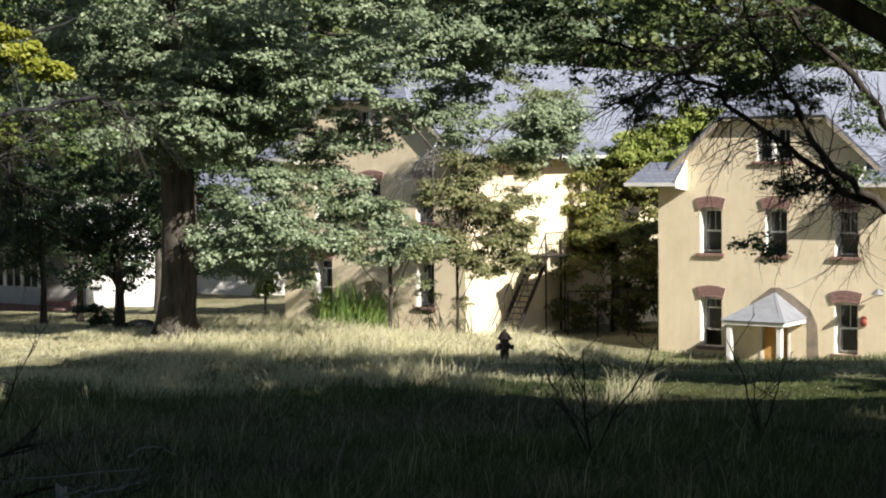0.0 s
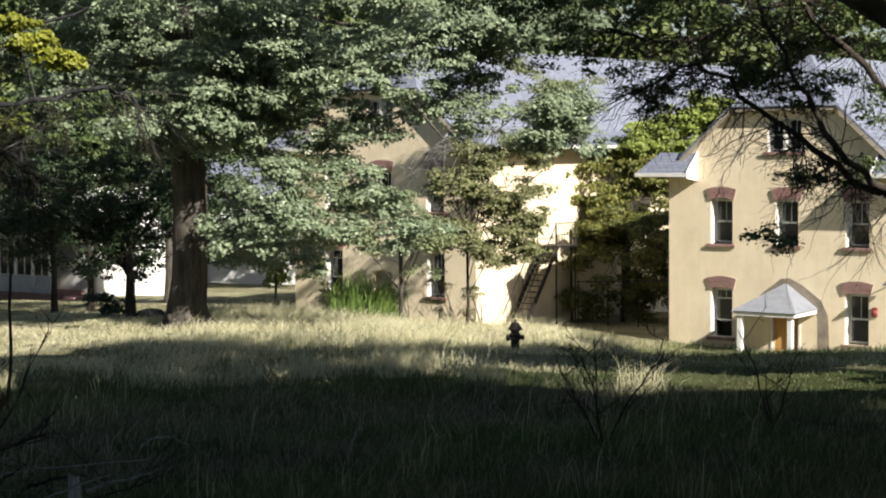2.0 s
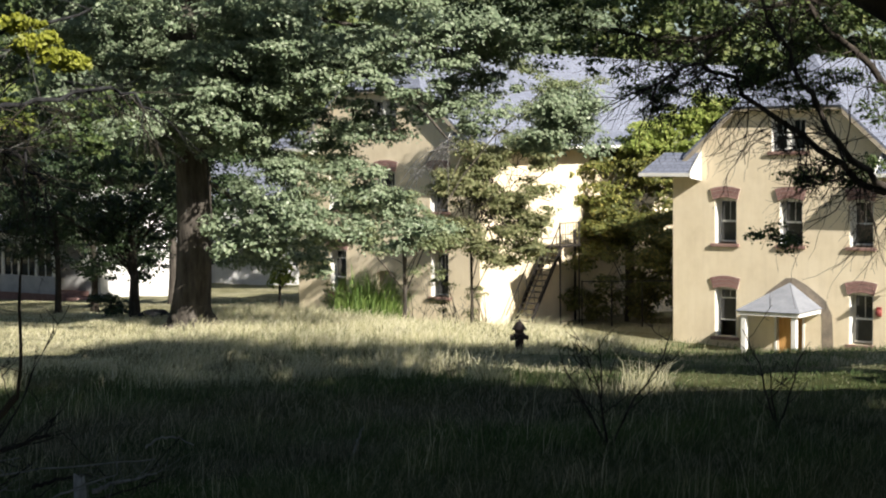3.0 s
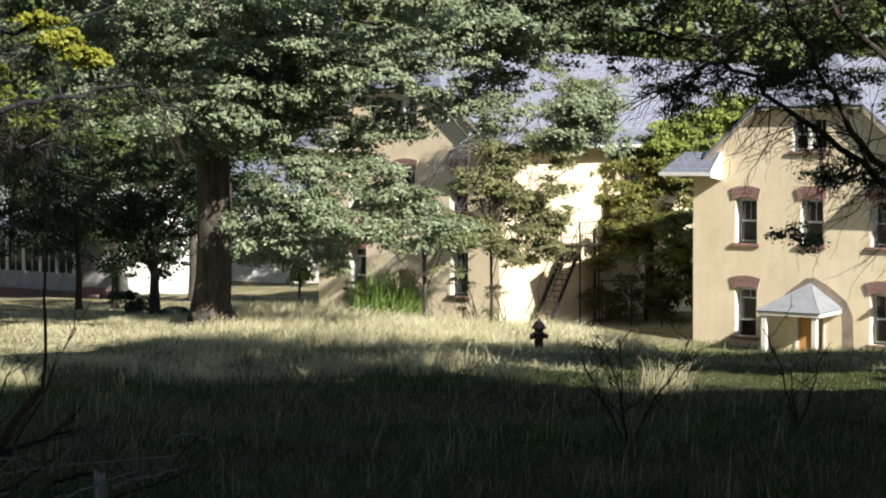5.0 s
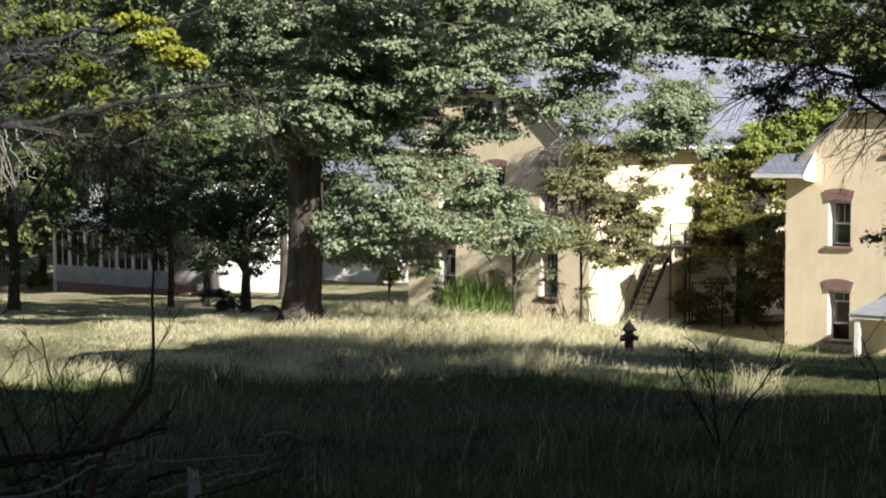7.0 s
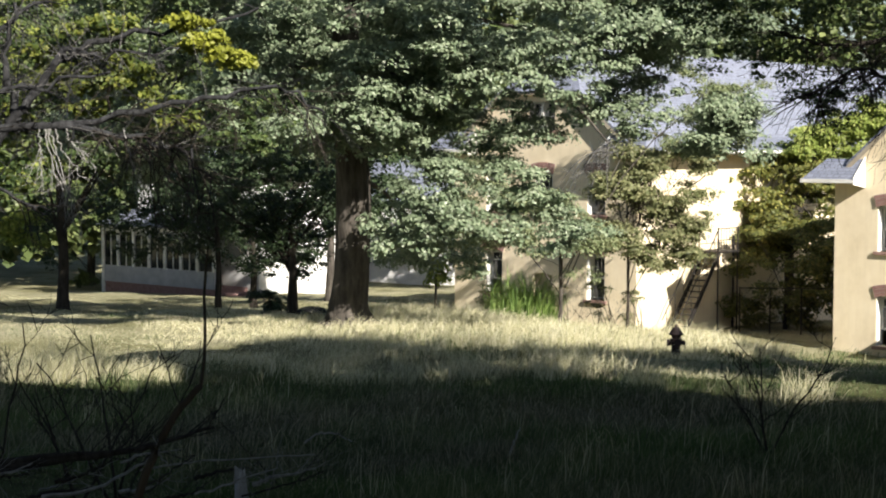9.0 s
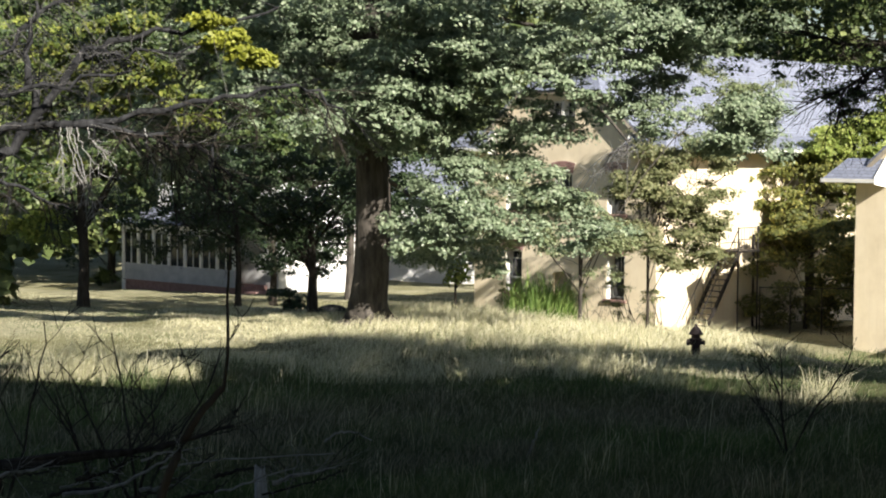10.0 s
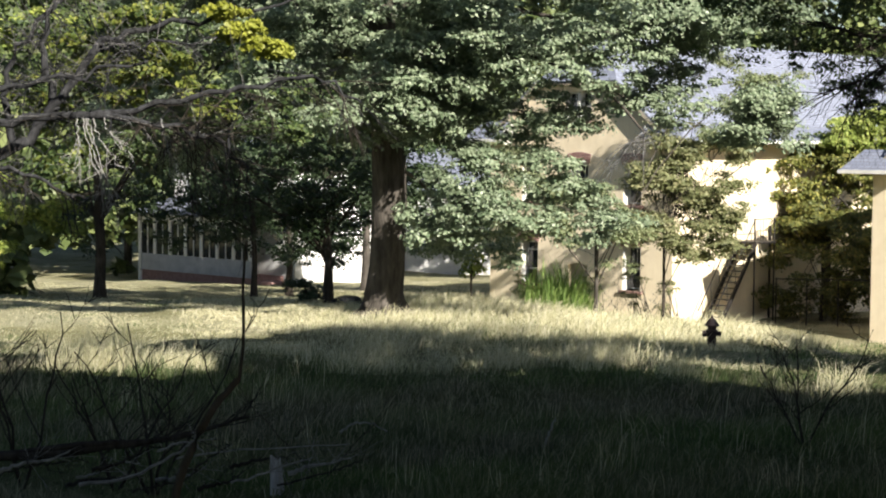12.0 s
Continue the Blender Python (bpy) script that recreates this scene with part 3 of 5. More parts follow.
def entrance_porch(parent):
    """The small hipped porch roof on white posts before the door."""
    x0, x1, out, ez, az = 3.72, 6.18, 2.0, 3.08, 4.02
    mid = (x0 + x1) / 2
    p = thing("porch")
    p.parent = parent
    o = 0.06
    quads = [[(x0 - o, -out - o, ez), (x1 + o, -out - o, ez), (mid, -0.02, az)], [(x1 + o, -out - o, ez), (x1 + o, -0.02, ez + 0.02), (mid, -0.02, az)], [(x0 - o, -out - o, ez), (mid, -0.02, az), (x0 - o, -0.02, ez + 0.02)]]
    part("porch_roof", sheet(quads, 0.03), TIN, p, "grey tin hipped porch roof")
    bm = box(x0, x1, -out, -out + 0.12, ez - 0.17, ez - 0.03, bevel=0.01)
    box(x0, x0 + 0.12, -out + 0.12, 0, ez - 0.17, ez - 0.03, bm)
    box(x1 - 0.12, x1, -out + 0.12, 0, ez - 0.17, ez - 0.03, bm)
    part("beam", bm, WHITE, p)
    for x in (x0 + 0.12, x1 - 0.34):
        part("post", box(x, x + 0.2, -out + 0.06, -out + 0.26, 0.0, ez - 0.17, bevel=0.015), WHITE, p)
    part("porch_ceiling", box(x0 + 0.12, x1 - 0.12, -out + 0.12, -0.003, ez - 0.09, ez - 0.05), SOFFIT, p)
    part("porch_floor", box(x0, x1, -out, -0.003, 0.0, 0.6), SILL, p)
    d = part("door", box(4.4, 5.45, 0.2, 0.26, 0.6, 2.85), DOORWOOD, p, "boarded orange plywood door")
    part("door_frame", box(4.32, 4.4, -0.03, 0.3, 0.6, 2.85, box(5.45, 5.53, -0.03, 0.3, 0.6, 2.85)), WHITE, p)
    part("side_panel", box(x1 - 0.14, x1 - 0.1, -out + 0.3, -0.2, 0.6, 1.5), SOFFIT, p, "weathered low side screen")
    return p


entrance_porch(house_a)
part("door", box(4.4, 5.45, 0.2, 0.26, 0.6, 2.85), SOFFIT, house_b, "weathered grey boarded door")


# ---------------------------------------------------------------- trees
def tree(name, x, y, high, girth, blobs, count, per, leaf, radius, leaves, bark, label, limbs=7, hole=0.42, shell=0.35, lean=(0, 0), fork=0.35, nscale=0.3, group="", squash=0.6, fine=8, flat=0.45, bough=0.0, sprays=12):
    """A tapered trunk with limbs that reach into the sprays of the crown."""
    base = on_ground(x, y, -0.15)
    t = thing(name, Matrix.Translation(base), label, "tree", group)
    inv = np.array(base)
    top = np.array([lean[0], lean[1], high])
    trunk = [(np.array([0, 0, 0.0]), girth * 0.8), (np.array([0, 0, 0.3]), girth * 0.62), (np.array([0, 0, 0.8]), girth * 0.52)]
    for f in np.linspace(max(0.15, 1.6 / high), 1, 8):
        trunk.append((top * f + np.array([0.12 * math.sin(5 * f), 0.1 * math.cos(4 * f) - 0.1, 0]) * girth, girth * (0.5 - 0.17 * f)))
    tube_part("trunk", [trunk], bark, t, sides=14)
    pts, out, cen = lumps([(b[0] - inv[0], b[1] - inv[1], b[2] - inv[2], *b[3:]) for b in blobs], count, per, radius, shell, hole, nscale, squash, bough, sprays)
    paths = []
    order = rng.permutation(len(cen))
    for i in order[:limbs]:
        f = rng.uniform(fork, 1.0)
        paths.append(limb_path(top * f, cen[i], girth * 0.15 * (1.2 - 0.6 * f), 0.02, 0.08, 0.4, 10))
    small = []
    for i in order[limbs:limbs * fine]:
        b = paths[rng.integers(len(paths))]
        k = rng.integers(3, 9)
        if np.linalg.norm(cen[i] - b[k][0]) < max(3.5, high * 0.3):
            small.append(limb_path(b[k][0], cen[i], b[k][1] * 0.5, 0.012, 0.04, 0.5, 7))
    if group:
        tagged(tube_part("branchwork", paths + small, bark, t, sides=5), kind="stuff")
    else:
        for p in paths:
            tube_part("limb", [p], bark, t, sides=8)
        if small:
            tagged(tube_part("branchwork", small, bark, t, sides=5), kind="stuff")
    leaf_cloud("crown", pts, leaf, leaves, t, out=out, flat=flat)
    return t


oak = tree("oak_tree", -5.0, 51.8, 11.0, 1.12,
           [(-5, 53, 15.2, 10, 5.5, 4.6), (-5.4, 48.6, 11.4, 3.6, 2.2, 2.6), (-2.5, 49.6, 7.7, 1.6, 1.3, 1.5), (-0.6, 49.4, 11.5, 4.0, 2.2, 2.2), (4.8, 50.2, 10.9, 2.6, 1.8, 2.0),
            (-9.0, 51, 11.2, 3.5, 2.2, 2.4), (-11.5, 54, 9.4, 3.4, 2, 1.4), (-4.0, 50.4, 9.6, 1.8, 1.4, 1.0), (3.0, 52, 13.4, 4.0, 2, 1.8), (-1.3, 50, 9.1, 1.4, 1.0, 1.2), (5.2, 49.8, 9.6, 1.5, 0.9, 0.7), (-5.2, 49.4, 10.2, 1.8, 1.0, 1.1), (1.1, 48.4, 6.9, 1.15, 0.8, 0.85), (0.2, 48.5, 7.5, 1.2, 0.8, 0.7), (-1.2, 48.7, 7.0, 1.2, 0.8, 0.8), (-0.3, 48.6, 8.3, 1.0, 0.7, 0.5), (-2.9, 49.8, 6.6, 1.1, 0.8, 0.7), (-3.2, 47.4, 12.3, 2.8, 0.9, 0.9), (1.6, 47.8, 12.3, 2.6, 0.9, 0.9), (4.8, 48.4, 12.3, 2.2, 0.8, 0.8)],
           8900, 56, 0.115, 0.32, OAK, BARK, "large spreading oak tree with thick dark trunk", fork=0.6, limbs=14, hole=0.38, nscale=0.45, bough=0.72, sprays=11)
for i in range(8):
    a = 2 * math.pi * i / 8 + rng.uniform(-0.25, 0.25)
    c, d, l = math.cos(a), math.sin(a), rng.uniform(0.9, 1.3)
    tube_part("root", [guided([(0.3 * c, 0.3 * d, 1.1), (0.52 * c, 0.52 * d, 0.5), (0.75 * c * l, 0.75 * d * l, 0.2), (1.15 * c * l, 1.15 * d * l, 0.02)], 0.22, 0.06, 0.02)], BARK, oak, sides=8)
tree("oak_tree", 1.6, 63.8, 3.4, 0.16, [(1.5, 63.2, 6.0, 1.5, 0.9, 1.2), (0.5, 63.4, 6.7, 1.5, 0.8, 0.8), (-0.9, 63.6, 6.2, 1.3, 0.7, 0.8), (2.5, 63.3, 5.3, 0.8, 0.6, 0.8), (-0.2, 63.6, 7.9, 1.2, 0.7, 0.6), (-1.9, 63.8, 6.9, 1.3, 0.7, 0.9), (-1.2, 63.8, 5.4, 1.1, 0.6, 0.6), (1.6, 63.4, 7.2, 0.9, 0.6, 0.5), (7.6, 65.8, 9.6, 1.2, 0.8, 0.8), (6.6, 65.0, 9.8, 1.5, 0.8, 0.8), (-1.6, 63.8, 8.3, 1.2, 0.7, 0.7), (6.9, 65.5, 11.8, 1.3, 0.8, 0.9), (8.4, 66, 10.9, 1.2, 0.8, 0.8), (5.6, 65.5, 13.3, 1.3, 0.8, 0.8), (7.6, 65.8, 14.2, 1.4, 0.8, 0.8)], 1000, 44, 0.105, 0.3, OAK_PALE, BARK, "young leafy oak standing close before a stucco wall", limbs=5, hole=0.44, nscale=0.8, bough=0.55, sprays=8)
tree("wall_tree", 4.2, 66.2, 4.2, 0.13, [(3.8, 65.6, 7.2, 1.3, 0.9, 1.4), (5.2, 65.6, 7.7, 1.4, 0.9, 1.2), (5.8, 65.4, 6.2, 1.0, 0.7, 1.2), (4.4, 65.6, 5.7, 1.2, 0.8, 0.8), (6.6, 65.6, 8.6, 1.1, 0.7, 0.8), (5.6, 65.4, 4.9, 0.6, 0.5, 0.7), (3.0, 65.6, 6.0, 0.9, 0.6, 0.8), (4.8, 65.6, 9.2, 1.8, 0.8, 0.6), (6.4, 65.4, 7.2, 0.8, 0.6, 1.2), (6.3, 65.4, 5.6, 0.7, 0.5, 0.8)], 1500, 32, 0.11, 0.3, WALL_LEAVES, TWIG, "thin olive-leaved tree against a bright stucco wall", limbs=14, hole=0.46, nscale=0.9, bough=0.42, sprays=7, fine=14)
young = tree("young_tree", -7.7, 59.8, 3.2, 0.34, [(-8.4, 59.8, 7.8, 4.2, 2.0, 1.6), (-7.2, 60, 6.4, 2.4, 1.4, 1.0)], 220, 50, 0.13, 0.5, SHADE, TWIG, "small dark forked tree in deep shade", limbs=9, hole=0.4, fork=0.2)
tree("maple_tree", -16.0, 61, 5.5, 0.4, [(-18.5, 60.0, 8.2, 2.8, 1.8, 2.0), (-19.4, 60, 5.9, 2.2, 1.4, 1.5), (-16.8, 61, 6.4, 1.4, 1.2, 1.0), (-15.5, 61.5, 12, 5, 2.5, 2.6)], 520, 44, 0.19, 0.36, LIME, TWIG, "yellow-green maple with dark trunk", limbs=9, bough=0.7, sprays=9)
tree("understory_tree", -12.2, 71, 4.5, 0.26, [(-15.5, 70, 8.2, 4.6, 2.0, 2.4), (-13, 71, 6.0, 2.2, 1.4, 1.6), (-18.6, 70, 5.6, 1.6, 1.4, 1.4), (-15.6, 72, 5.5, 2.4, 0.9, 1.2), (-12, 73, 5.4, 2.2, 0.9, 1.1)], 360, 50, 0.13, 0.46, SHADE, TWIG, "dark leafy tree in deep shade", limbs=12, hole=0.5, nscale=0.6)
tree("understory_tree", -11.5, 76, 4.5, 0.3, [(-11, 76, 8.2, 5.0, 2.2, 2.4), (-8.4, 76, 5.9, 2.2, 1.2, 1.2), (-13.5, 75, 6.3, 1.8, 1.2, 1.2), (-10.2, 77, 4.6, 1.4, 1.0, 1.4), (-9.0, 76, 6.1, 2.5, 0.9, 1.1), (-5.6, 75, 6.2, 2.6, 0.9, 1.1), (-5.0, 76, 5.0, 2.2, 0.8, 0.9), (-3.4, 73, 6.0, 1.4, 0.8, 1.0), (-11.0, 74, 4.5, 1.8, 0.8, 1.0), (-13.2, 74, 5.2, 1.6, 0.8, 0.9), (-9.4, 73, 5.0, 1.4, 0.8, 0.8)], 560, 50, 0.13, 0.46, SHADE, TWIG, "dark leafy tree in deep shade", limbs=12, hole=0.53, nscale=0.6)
ash = tree("ash_tree", 12.6, 81.5, 8, 0.4, [(12.6, 80.4, 7.2, 2.3, 1.4, 1.9), (10.9, 79.2, 6.6, 1.6, 1.2, 2.0), (14.6, 80.6, 7.0, 1.6, 1.1, 1.5), (11.6, 79.0, 5.2, 1.6, 0.9, 1.1), (13.6, 79.4, 5.6, 1.4, 0.8, 1.1)], 1000, 42, 0.16, 0.36, ASH, BARK, "sunlit yellow-green tree between two houses", limbs=8, hole=0.36, nscale=0.7, bough=0.6, sprays=9)
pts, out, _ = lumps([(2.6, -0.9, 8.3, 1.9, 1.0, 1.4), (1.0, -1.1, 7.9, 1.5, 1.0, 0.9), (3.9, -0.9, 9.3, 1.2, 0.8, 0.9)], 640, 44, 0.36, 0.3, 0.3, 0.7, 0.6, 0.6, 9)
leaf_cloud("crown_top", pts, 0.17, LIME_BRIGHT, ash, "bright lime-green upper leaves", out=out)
thicket = tree("vine_thicket", 11.8, 77.2, 3.5, 0.16, [(11.3, 77.2, 4.4, 2.0, 0.9, 2.0), (13.2, 76.2, 3.2, 1.5, 0.9, 2.6), (10.4, 77.6, 2.6, 1.2, 0.7, 1.6), (12.2, 76.6, 1.6, 2.0, 0.8, 1.2), (14.3, 77, 4, 1.2, 0.8, 2.8), (15.2, 79, 3.2, 1.3, 0.8, 3.2), (12.6, 78.4, 5.0, 1.6, 0.8, 1.6)], 620, 46, 0.15, 0.36, OLIVE, TWIG, "tangled olive vine thicket in a dark gap", limbs=8, hole=0.42, nscale=0.8, bough=0.5, sprays=7)
sapling = tree("sapling", -2.87, 62, 1.3, 0.09, [(-2.85, 62, 4.9, 0.8, 0.7, 0.5)], 14, 45, 0.16, 0.32, LIME, TWIG, "thin young sapling in dry grass", limbs=6, fine=2)

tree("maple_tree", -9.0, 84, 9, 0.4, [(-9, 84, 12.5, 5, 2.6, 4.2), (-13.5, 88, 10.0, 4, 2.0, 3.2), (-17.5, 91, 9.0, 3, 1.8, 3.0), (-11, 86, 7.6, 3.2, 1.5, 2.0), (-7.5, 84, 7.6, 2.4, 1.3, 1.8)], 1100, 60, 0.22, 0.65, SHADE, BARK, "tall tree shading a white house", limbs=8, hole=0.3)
# added behind the long house only to throw shade on the cottage
tree("maple_tree", 1.0, 102, 9, 0.4, [(0, 100, 11, 5.0, 3.0, 3.4), (-3.5, 103, 9, 2.6, 2.0, 2.4)], 420, 50, 0.22, 0.6, WOOD_LEAVES_DIM, BARK, "added tree behind a long stucco house that shades the cottage", limbs=8, hole=0.3)
# trees beyond
for x, y, h, r in ((-46, 118, 25, 9), (-33, 126, 27, 9), (-20, 128, 28, 9), (-7, 132, 28, 9), (6, 134, 29, 9), (18, 133, 29, 9), (30, 130, 28, 9), (43, 122, 27, 9), (56, 110, 25, 9), (-26, 146, 31, 10), (-10, 150, 32, 10), (6, 152, 33, 10), (22, 151, 33, 10), (38, 146, 32, 10), (-33, 84, 13, 6), (-26, 73, 9, 4.2), (-36, 104, 24, 8), (-27, 110, 25, 8)):
    g = float(ground_z(x, y))
    tree("woodland_tree", x, y, h * 0.8, 0.5, [(x, y, g + h * 0.64, r, r * 0.5, h * 0.4), (x + 2, y - 3, g + h * 0.28, r * 0.9, r * 0.4, h * 0.27)], 440, 24, 0.8, 1.2, WOOD_LEAVES_DIM, BARK, "tall green tree of the wood beyond", limbs=6, hole=0.05, group="woodland trees")
# added trees roofing the hillside beside and behind the viewpoint, mostly unseen, to shade it
for x, y, z, r, h in ((10, 17, 16.0, 5.5, 3.4), (15.5, 9, 15.5, 6, 5), (6, 5.5, 15.5, 5.5, 3), (26.5, 20, 14, 5.5, 6), (-3, -3, 15.5, 6, 4), (13, -3, 16.5, 7, 6), (25, 6, 16, 7, 6), (-1.5, 10, 16.5, 4.5, 2.5), (3, 15, 15.0, 4.0, 1.8), (5, -3.5, 14.0, 4.5, 3.0), (1.5, 8, 14.2, 4.2, 2.0), (5, 11.8, 15.0, 3.6, 2.4), (11, 10.5, 13.5, 3.4, 2.2), (15.2, 30.4, 14.3, 3.0, 2.2), (-6.5, 13, 15.6, 4.5, 2.2), (-9, 4, 15.4, 6, 3), (23, 38.5, 12.5, 4.5, 3.5)):
    tx, ty = x + 0.35 * r + (8.5 if 8 < y < 30 and x < 12 else 0), y - 0.6 * r
    g = float(ground_z(tx, ty))
    tree("hillside_shade_tree", tx, ty, z - g, 0.55, [(x, y, z, r, r, h)], 400, 20, 0.68, 0.8, OAK, BARK, "added hillside tree that shades the meadow", limbs=6, hole=0.42 if y > 11 else 0.0, shell=0.2, group="hillside trees")


def limb_tree(name, base, trunk_top, girth, limb_list, bark, label):
    """A tree seen mostly as limbs: the trunk, each limb and the fine twigs; leaves are added by the caller."""
    t = thing(name, None, label, "tree")
    b = on_ground(*base, -0.2)
    tube_part("trunk", [limb_path(b, trunk_top, girth, girth * 0.6, 0, 0.15, 10)], bark, t, sides=14)
    made = []
    for pts, r0, r1 in limb_list:
        p = guided(pts, r0, r1)
        tube_part("limb", [p], bark, t, sides=9)
        made.append(p)
    return t, made


# the locust whose limbs hang in from the side
locust, ll = limb_tree("locust_tree", (12.6, 28.6), (11.4, 28.8, 8.6), 0.34, [
    ([(11.4, 28.8, 8.6), (9.6, 29.3, 9.2), (8.76, 29.66, 10.68), (7.43, 29.8, 11.95), (6.3, 29.9, 12.7)], 0.09, 0.03),
    ([(11.4, 28.8, 7.6), (8.99, 28.51, 8.35), (7.34, 28.66, 9.44), (5.76, 28.82, 10.67), (4.83, 28.85, 10.3)], 0.08, 0.016),
    ([(11.4, 28.8, 8.9), (8.6, 30.4, 12.3), (5.66, 30.84, 10.96), (4.5, 30.9, 11.4)], 0.08, 0.02),
    ([(8.99, 28.51, 8.35), (7.9, 28.4, 9.3), (7.1, 28.4, 10.6), (6.6, 28.5, 11.8)], 0.07, 0.02),
    ([(11.4, 28.8, 9.0), (10.4, 29.6, 12.4), (8.4, 30.2, 14.5)], 0.13, 0.05),
], LOCUST_BARK, "locust tree with drooping feathery branches")
tw = []
for p, k, dr in zip(ll, (34, 60, 44, 22, 20), (0.35, 0.6, 0.4, 0.3, 0.2)):
    tw += twigs_from(p, k, 1.1, 0.014, dr, 4, 1.0, 1.2)
tw += twigs_from(ll[1][2:18], 46, 1.6, 0.011, 0.8, 6, 1.1, 1.4) + twigs_from(ll[0], 26, 1.4, 0.011, 0.5, 6, 1.1, 1.4) + twigs_from(ll[3], 18, 1.3, 0.011, 0.6, 6, 1.1, 1.4)
tagged(tube_part("twig_spray", tw, LOCUST_BARK, locust, sides=4), kind="stuff")
pts, out, _ = lumps([(4.0, 30.4, 11.6, 1.9, 1.4, 0.8), (6.4, 30.4, 11.7, 2.2, 1.6, 0.75), (8.8, 30, 11.6, 1.6, 1.4, 0.9), (4.9, 30.2, 10.6, 1.2, 0.9, 0.5), (7.75, 29.4, 8.7, 0.75, 0.6, 0.35),
                     (7.1, 29.4, 7.7, 0.5, 0.4, 0.25), (6.9, 29.3, 10.5, 1.5, 0.9, 0.45), (6.5, 31, 14, 6, 4, 1.6), (2.9, 31.0, 12.0, 1.3, 1.2, 0.7), (9.2, 29.0, 9.9, 0.8, 0.7, 0.7), (3.2, 31.5, 11.4, 1.4, 1.0, 0.9)], 600, 60, 0.3, 0.2, 0.42, 0.6, 0.5)
leaf_cloud("crown", pts, 0.075, LOCUST, locust, out=out * 0.3)
pts, out, _ = lumps([(7.75, 29.0, 8.75, 0.8, 0.5, 0.3), (7.1, 29.0, 7.75, 0.5, 0.4, 0.25), (8.5, 28.8, 8.9, 0.5, 0.4, 0.3), (6.2, 29.0, 10.3, 1.2, 0.5, 0.35), (5.0, 29.2, 10.1, 0.9, 0.5, 0.45), (7.6, 29.0, 10.3, 1.2, 0.5, 0.5)], 150, 55, 0.2, 0.1, 0.0, 0.6, 0.5)
leaf_cloud("spray", pts, 0.06, LOCUST, locust, out=out * 0.3)

# the half-dead oak whose grey limbs hang in from the other side
snag, sl = limb_tree("oak_tree", (-11.4, 27.6), (-10.9, 27.7, 8.6), 0.4, [
    ([(-10.9, 27.7, 8.7), (-9.6, 27.5, 9.3), (-8.1, 27.63, 9.7), (-7.05, 27.7, 9.66), (-5.25, 27.83, 10.1), (-3.81, 27.94, 10.32), (-3.1, 27.95, 9.9)], 0.09, 0.018),
    ([(-10.9, 27.9, 8.3), (-8.9, 28.5, 9.1), (-8.24, 28.63, 9.75), (-7.69, 28.73, 10.74), (-6.9, 28.8, 11.2), (-5.6, 28.9, 11.25), (-4.3, 29, 11.65)], 0.11, 0.02),
    ([(-7.6, 27.66, 9.68), (-6.33, 27.73, 9.55), (-5.43, 27.78, 9.4), (-4.88, 27.77, 8.85)], 0.06, 0.02),
    ([(-8.24, 28.63, 9.75), (-8.5, 28.6, 10.7), (-8.3, 28.7, 11.7)], 0.08, 0.03),
    ([(-10.9, 27.7, 9.0), (-9.4, 27.9, 10.0), (-8.0, 28.1, 10.3), (-6.6, 28.2, 10.55)], 0.07, 0.02),
    ([(-8.9, 28.5, 9.1), (-9.2, 28.6, 10.2), (-8.6, 28.7, 11.2), (-7.6, 28.8, 12.0)], 0.07, 0.02),
    ([(-7.69, 28.73, 10.74), (-7.2, 28.6, 10.9), (-6.4, 28.5, 10.8), (-5.5, 28.4, 10.95)], 0.045, 0.012),
    ([(-10.9, 27.7, 8.9), (-9.3, 27.6, 8.9), (-8.2, 27.5, 8.7), (-7.4, 27.5, 8.3)], 0.06, 0.015),
], BARK_GREY, "half-dead oak with bare grey limbs and yellowing leaves")
tw = []
for p, k in zip(sl, (30, 26, 18, 14, 16, 16, 12, 12)):
    tw += twigs_from(p, k, 0.95, 0.012, 0.25, 4)
tagged(tube_part("twig_spray", tw, BARK_GREY, snag, sides=3), kind="stuff")
pale = []
for p, k in zip(sl, (7, 24, 5, 15, 15, 18, 14, 4)):
    pale += twigs_from(p, k, 0.8, 0.0085, 0.15, 4, 1.2)
tagged(tube_part("twig_tangle", pale, GREYWOOD, snag, "bleached leafless twigs", sides=3), kind="stuff")
drop = []
for x0, dx, l in ((-7.55, 0.08, 0.7), (-7.45, 0.45, 1.25), (-7.36, 0.6, 1.45), (-7.28, 0.75, 1.0), (-7.4, 0.52, 1.35), (-7.1, 0.5, 0.6), (-6.2, 0.35, 0.9)):
    drop.append(guided([(x0, 27.35, 9.62), (x0 + 0.05 * l, 27.3, 9.62 - 0.25 * l), (x0 + dx * 0.45, 27.25, 9.6 - 0.6 * l), (x0 + dx, 27.2, 9.6 - l)], 0.011, 0.005, 0.016))
dt = list(drop)
for p in drop:
    dt += twigs_from(p[4:], 8, 0.45, 0.0055, 0.5, 3, 0.9)
tagged(tube_part("dead_spray", dt, DEADWOOD, snag, "bleached dead hanging twigs", sides=4), kind="stuff")
pts, out, _ = lumps([(-4.65, 28.6, 10.75, 0.42, 0.3, 0.14), (-5.15, 28.6, 11.05, 0.5, 0.3, 0.2), (-5.4, 28.6, 11.35, 0.4, 0.3, 0.12)], 60, 46, 0.15, 0.1, 0.0)
leaf_cloud("yellow_leaves", pts, 0.1, YELLOW, snag, "yellow autumn leaves", out=out * 0.4)
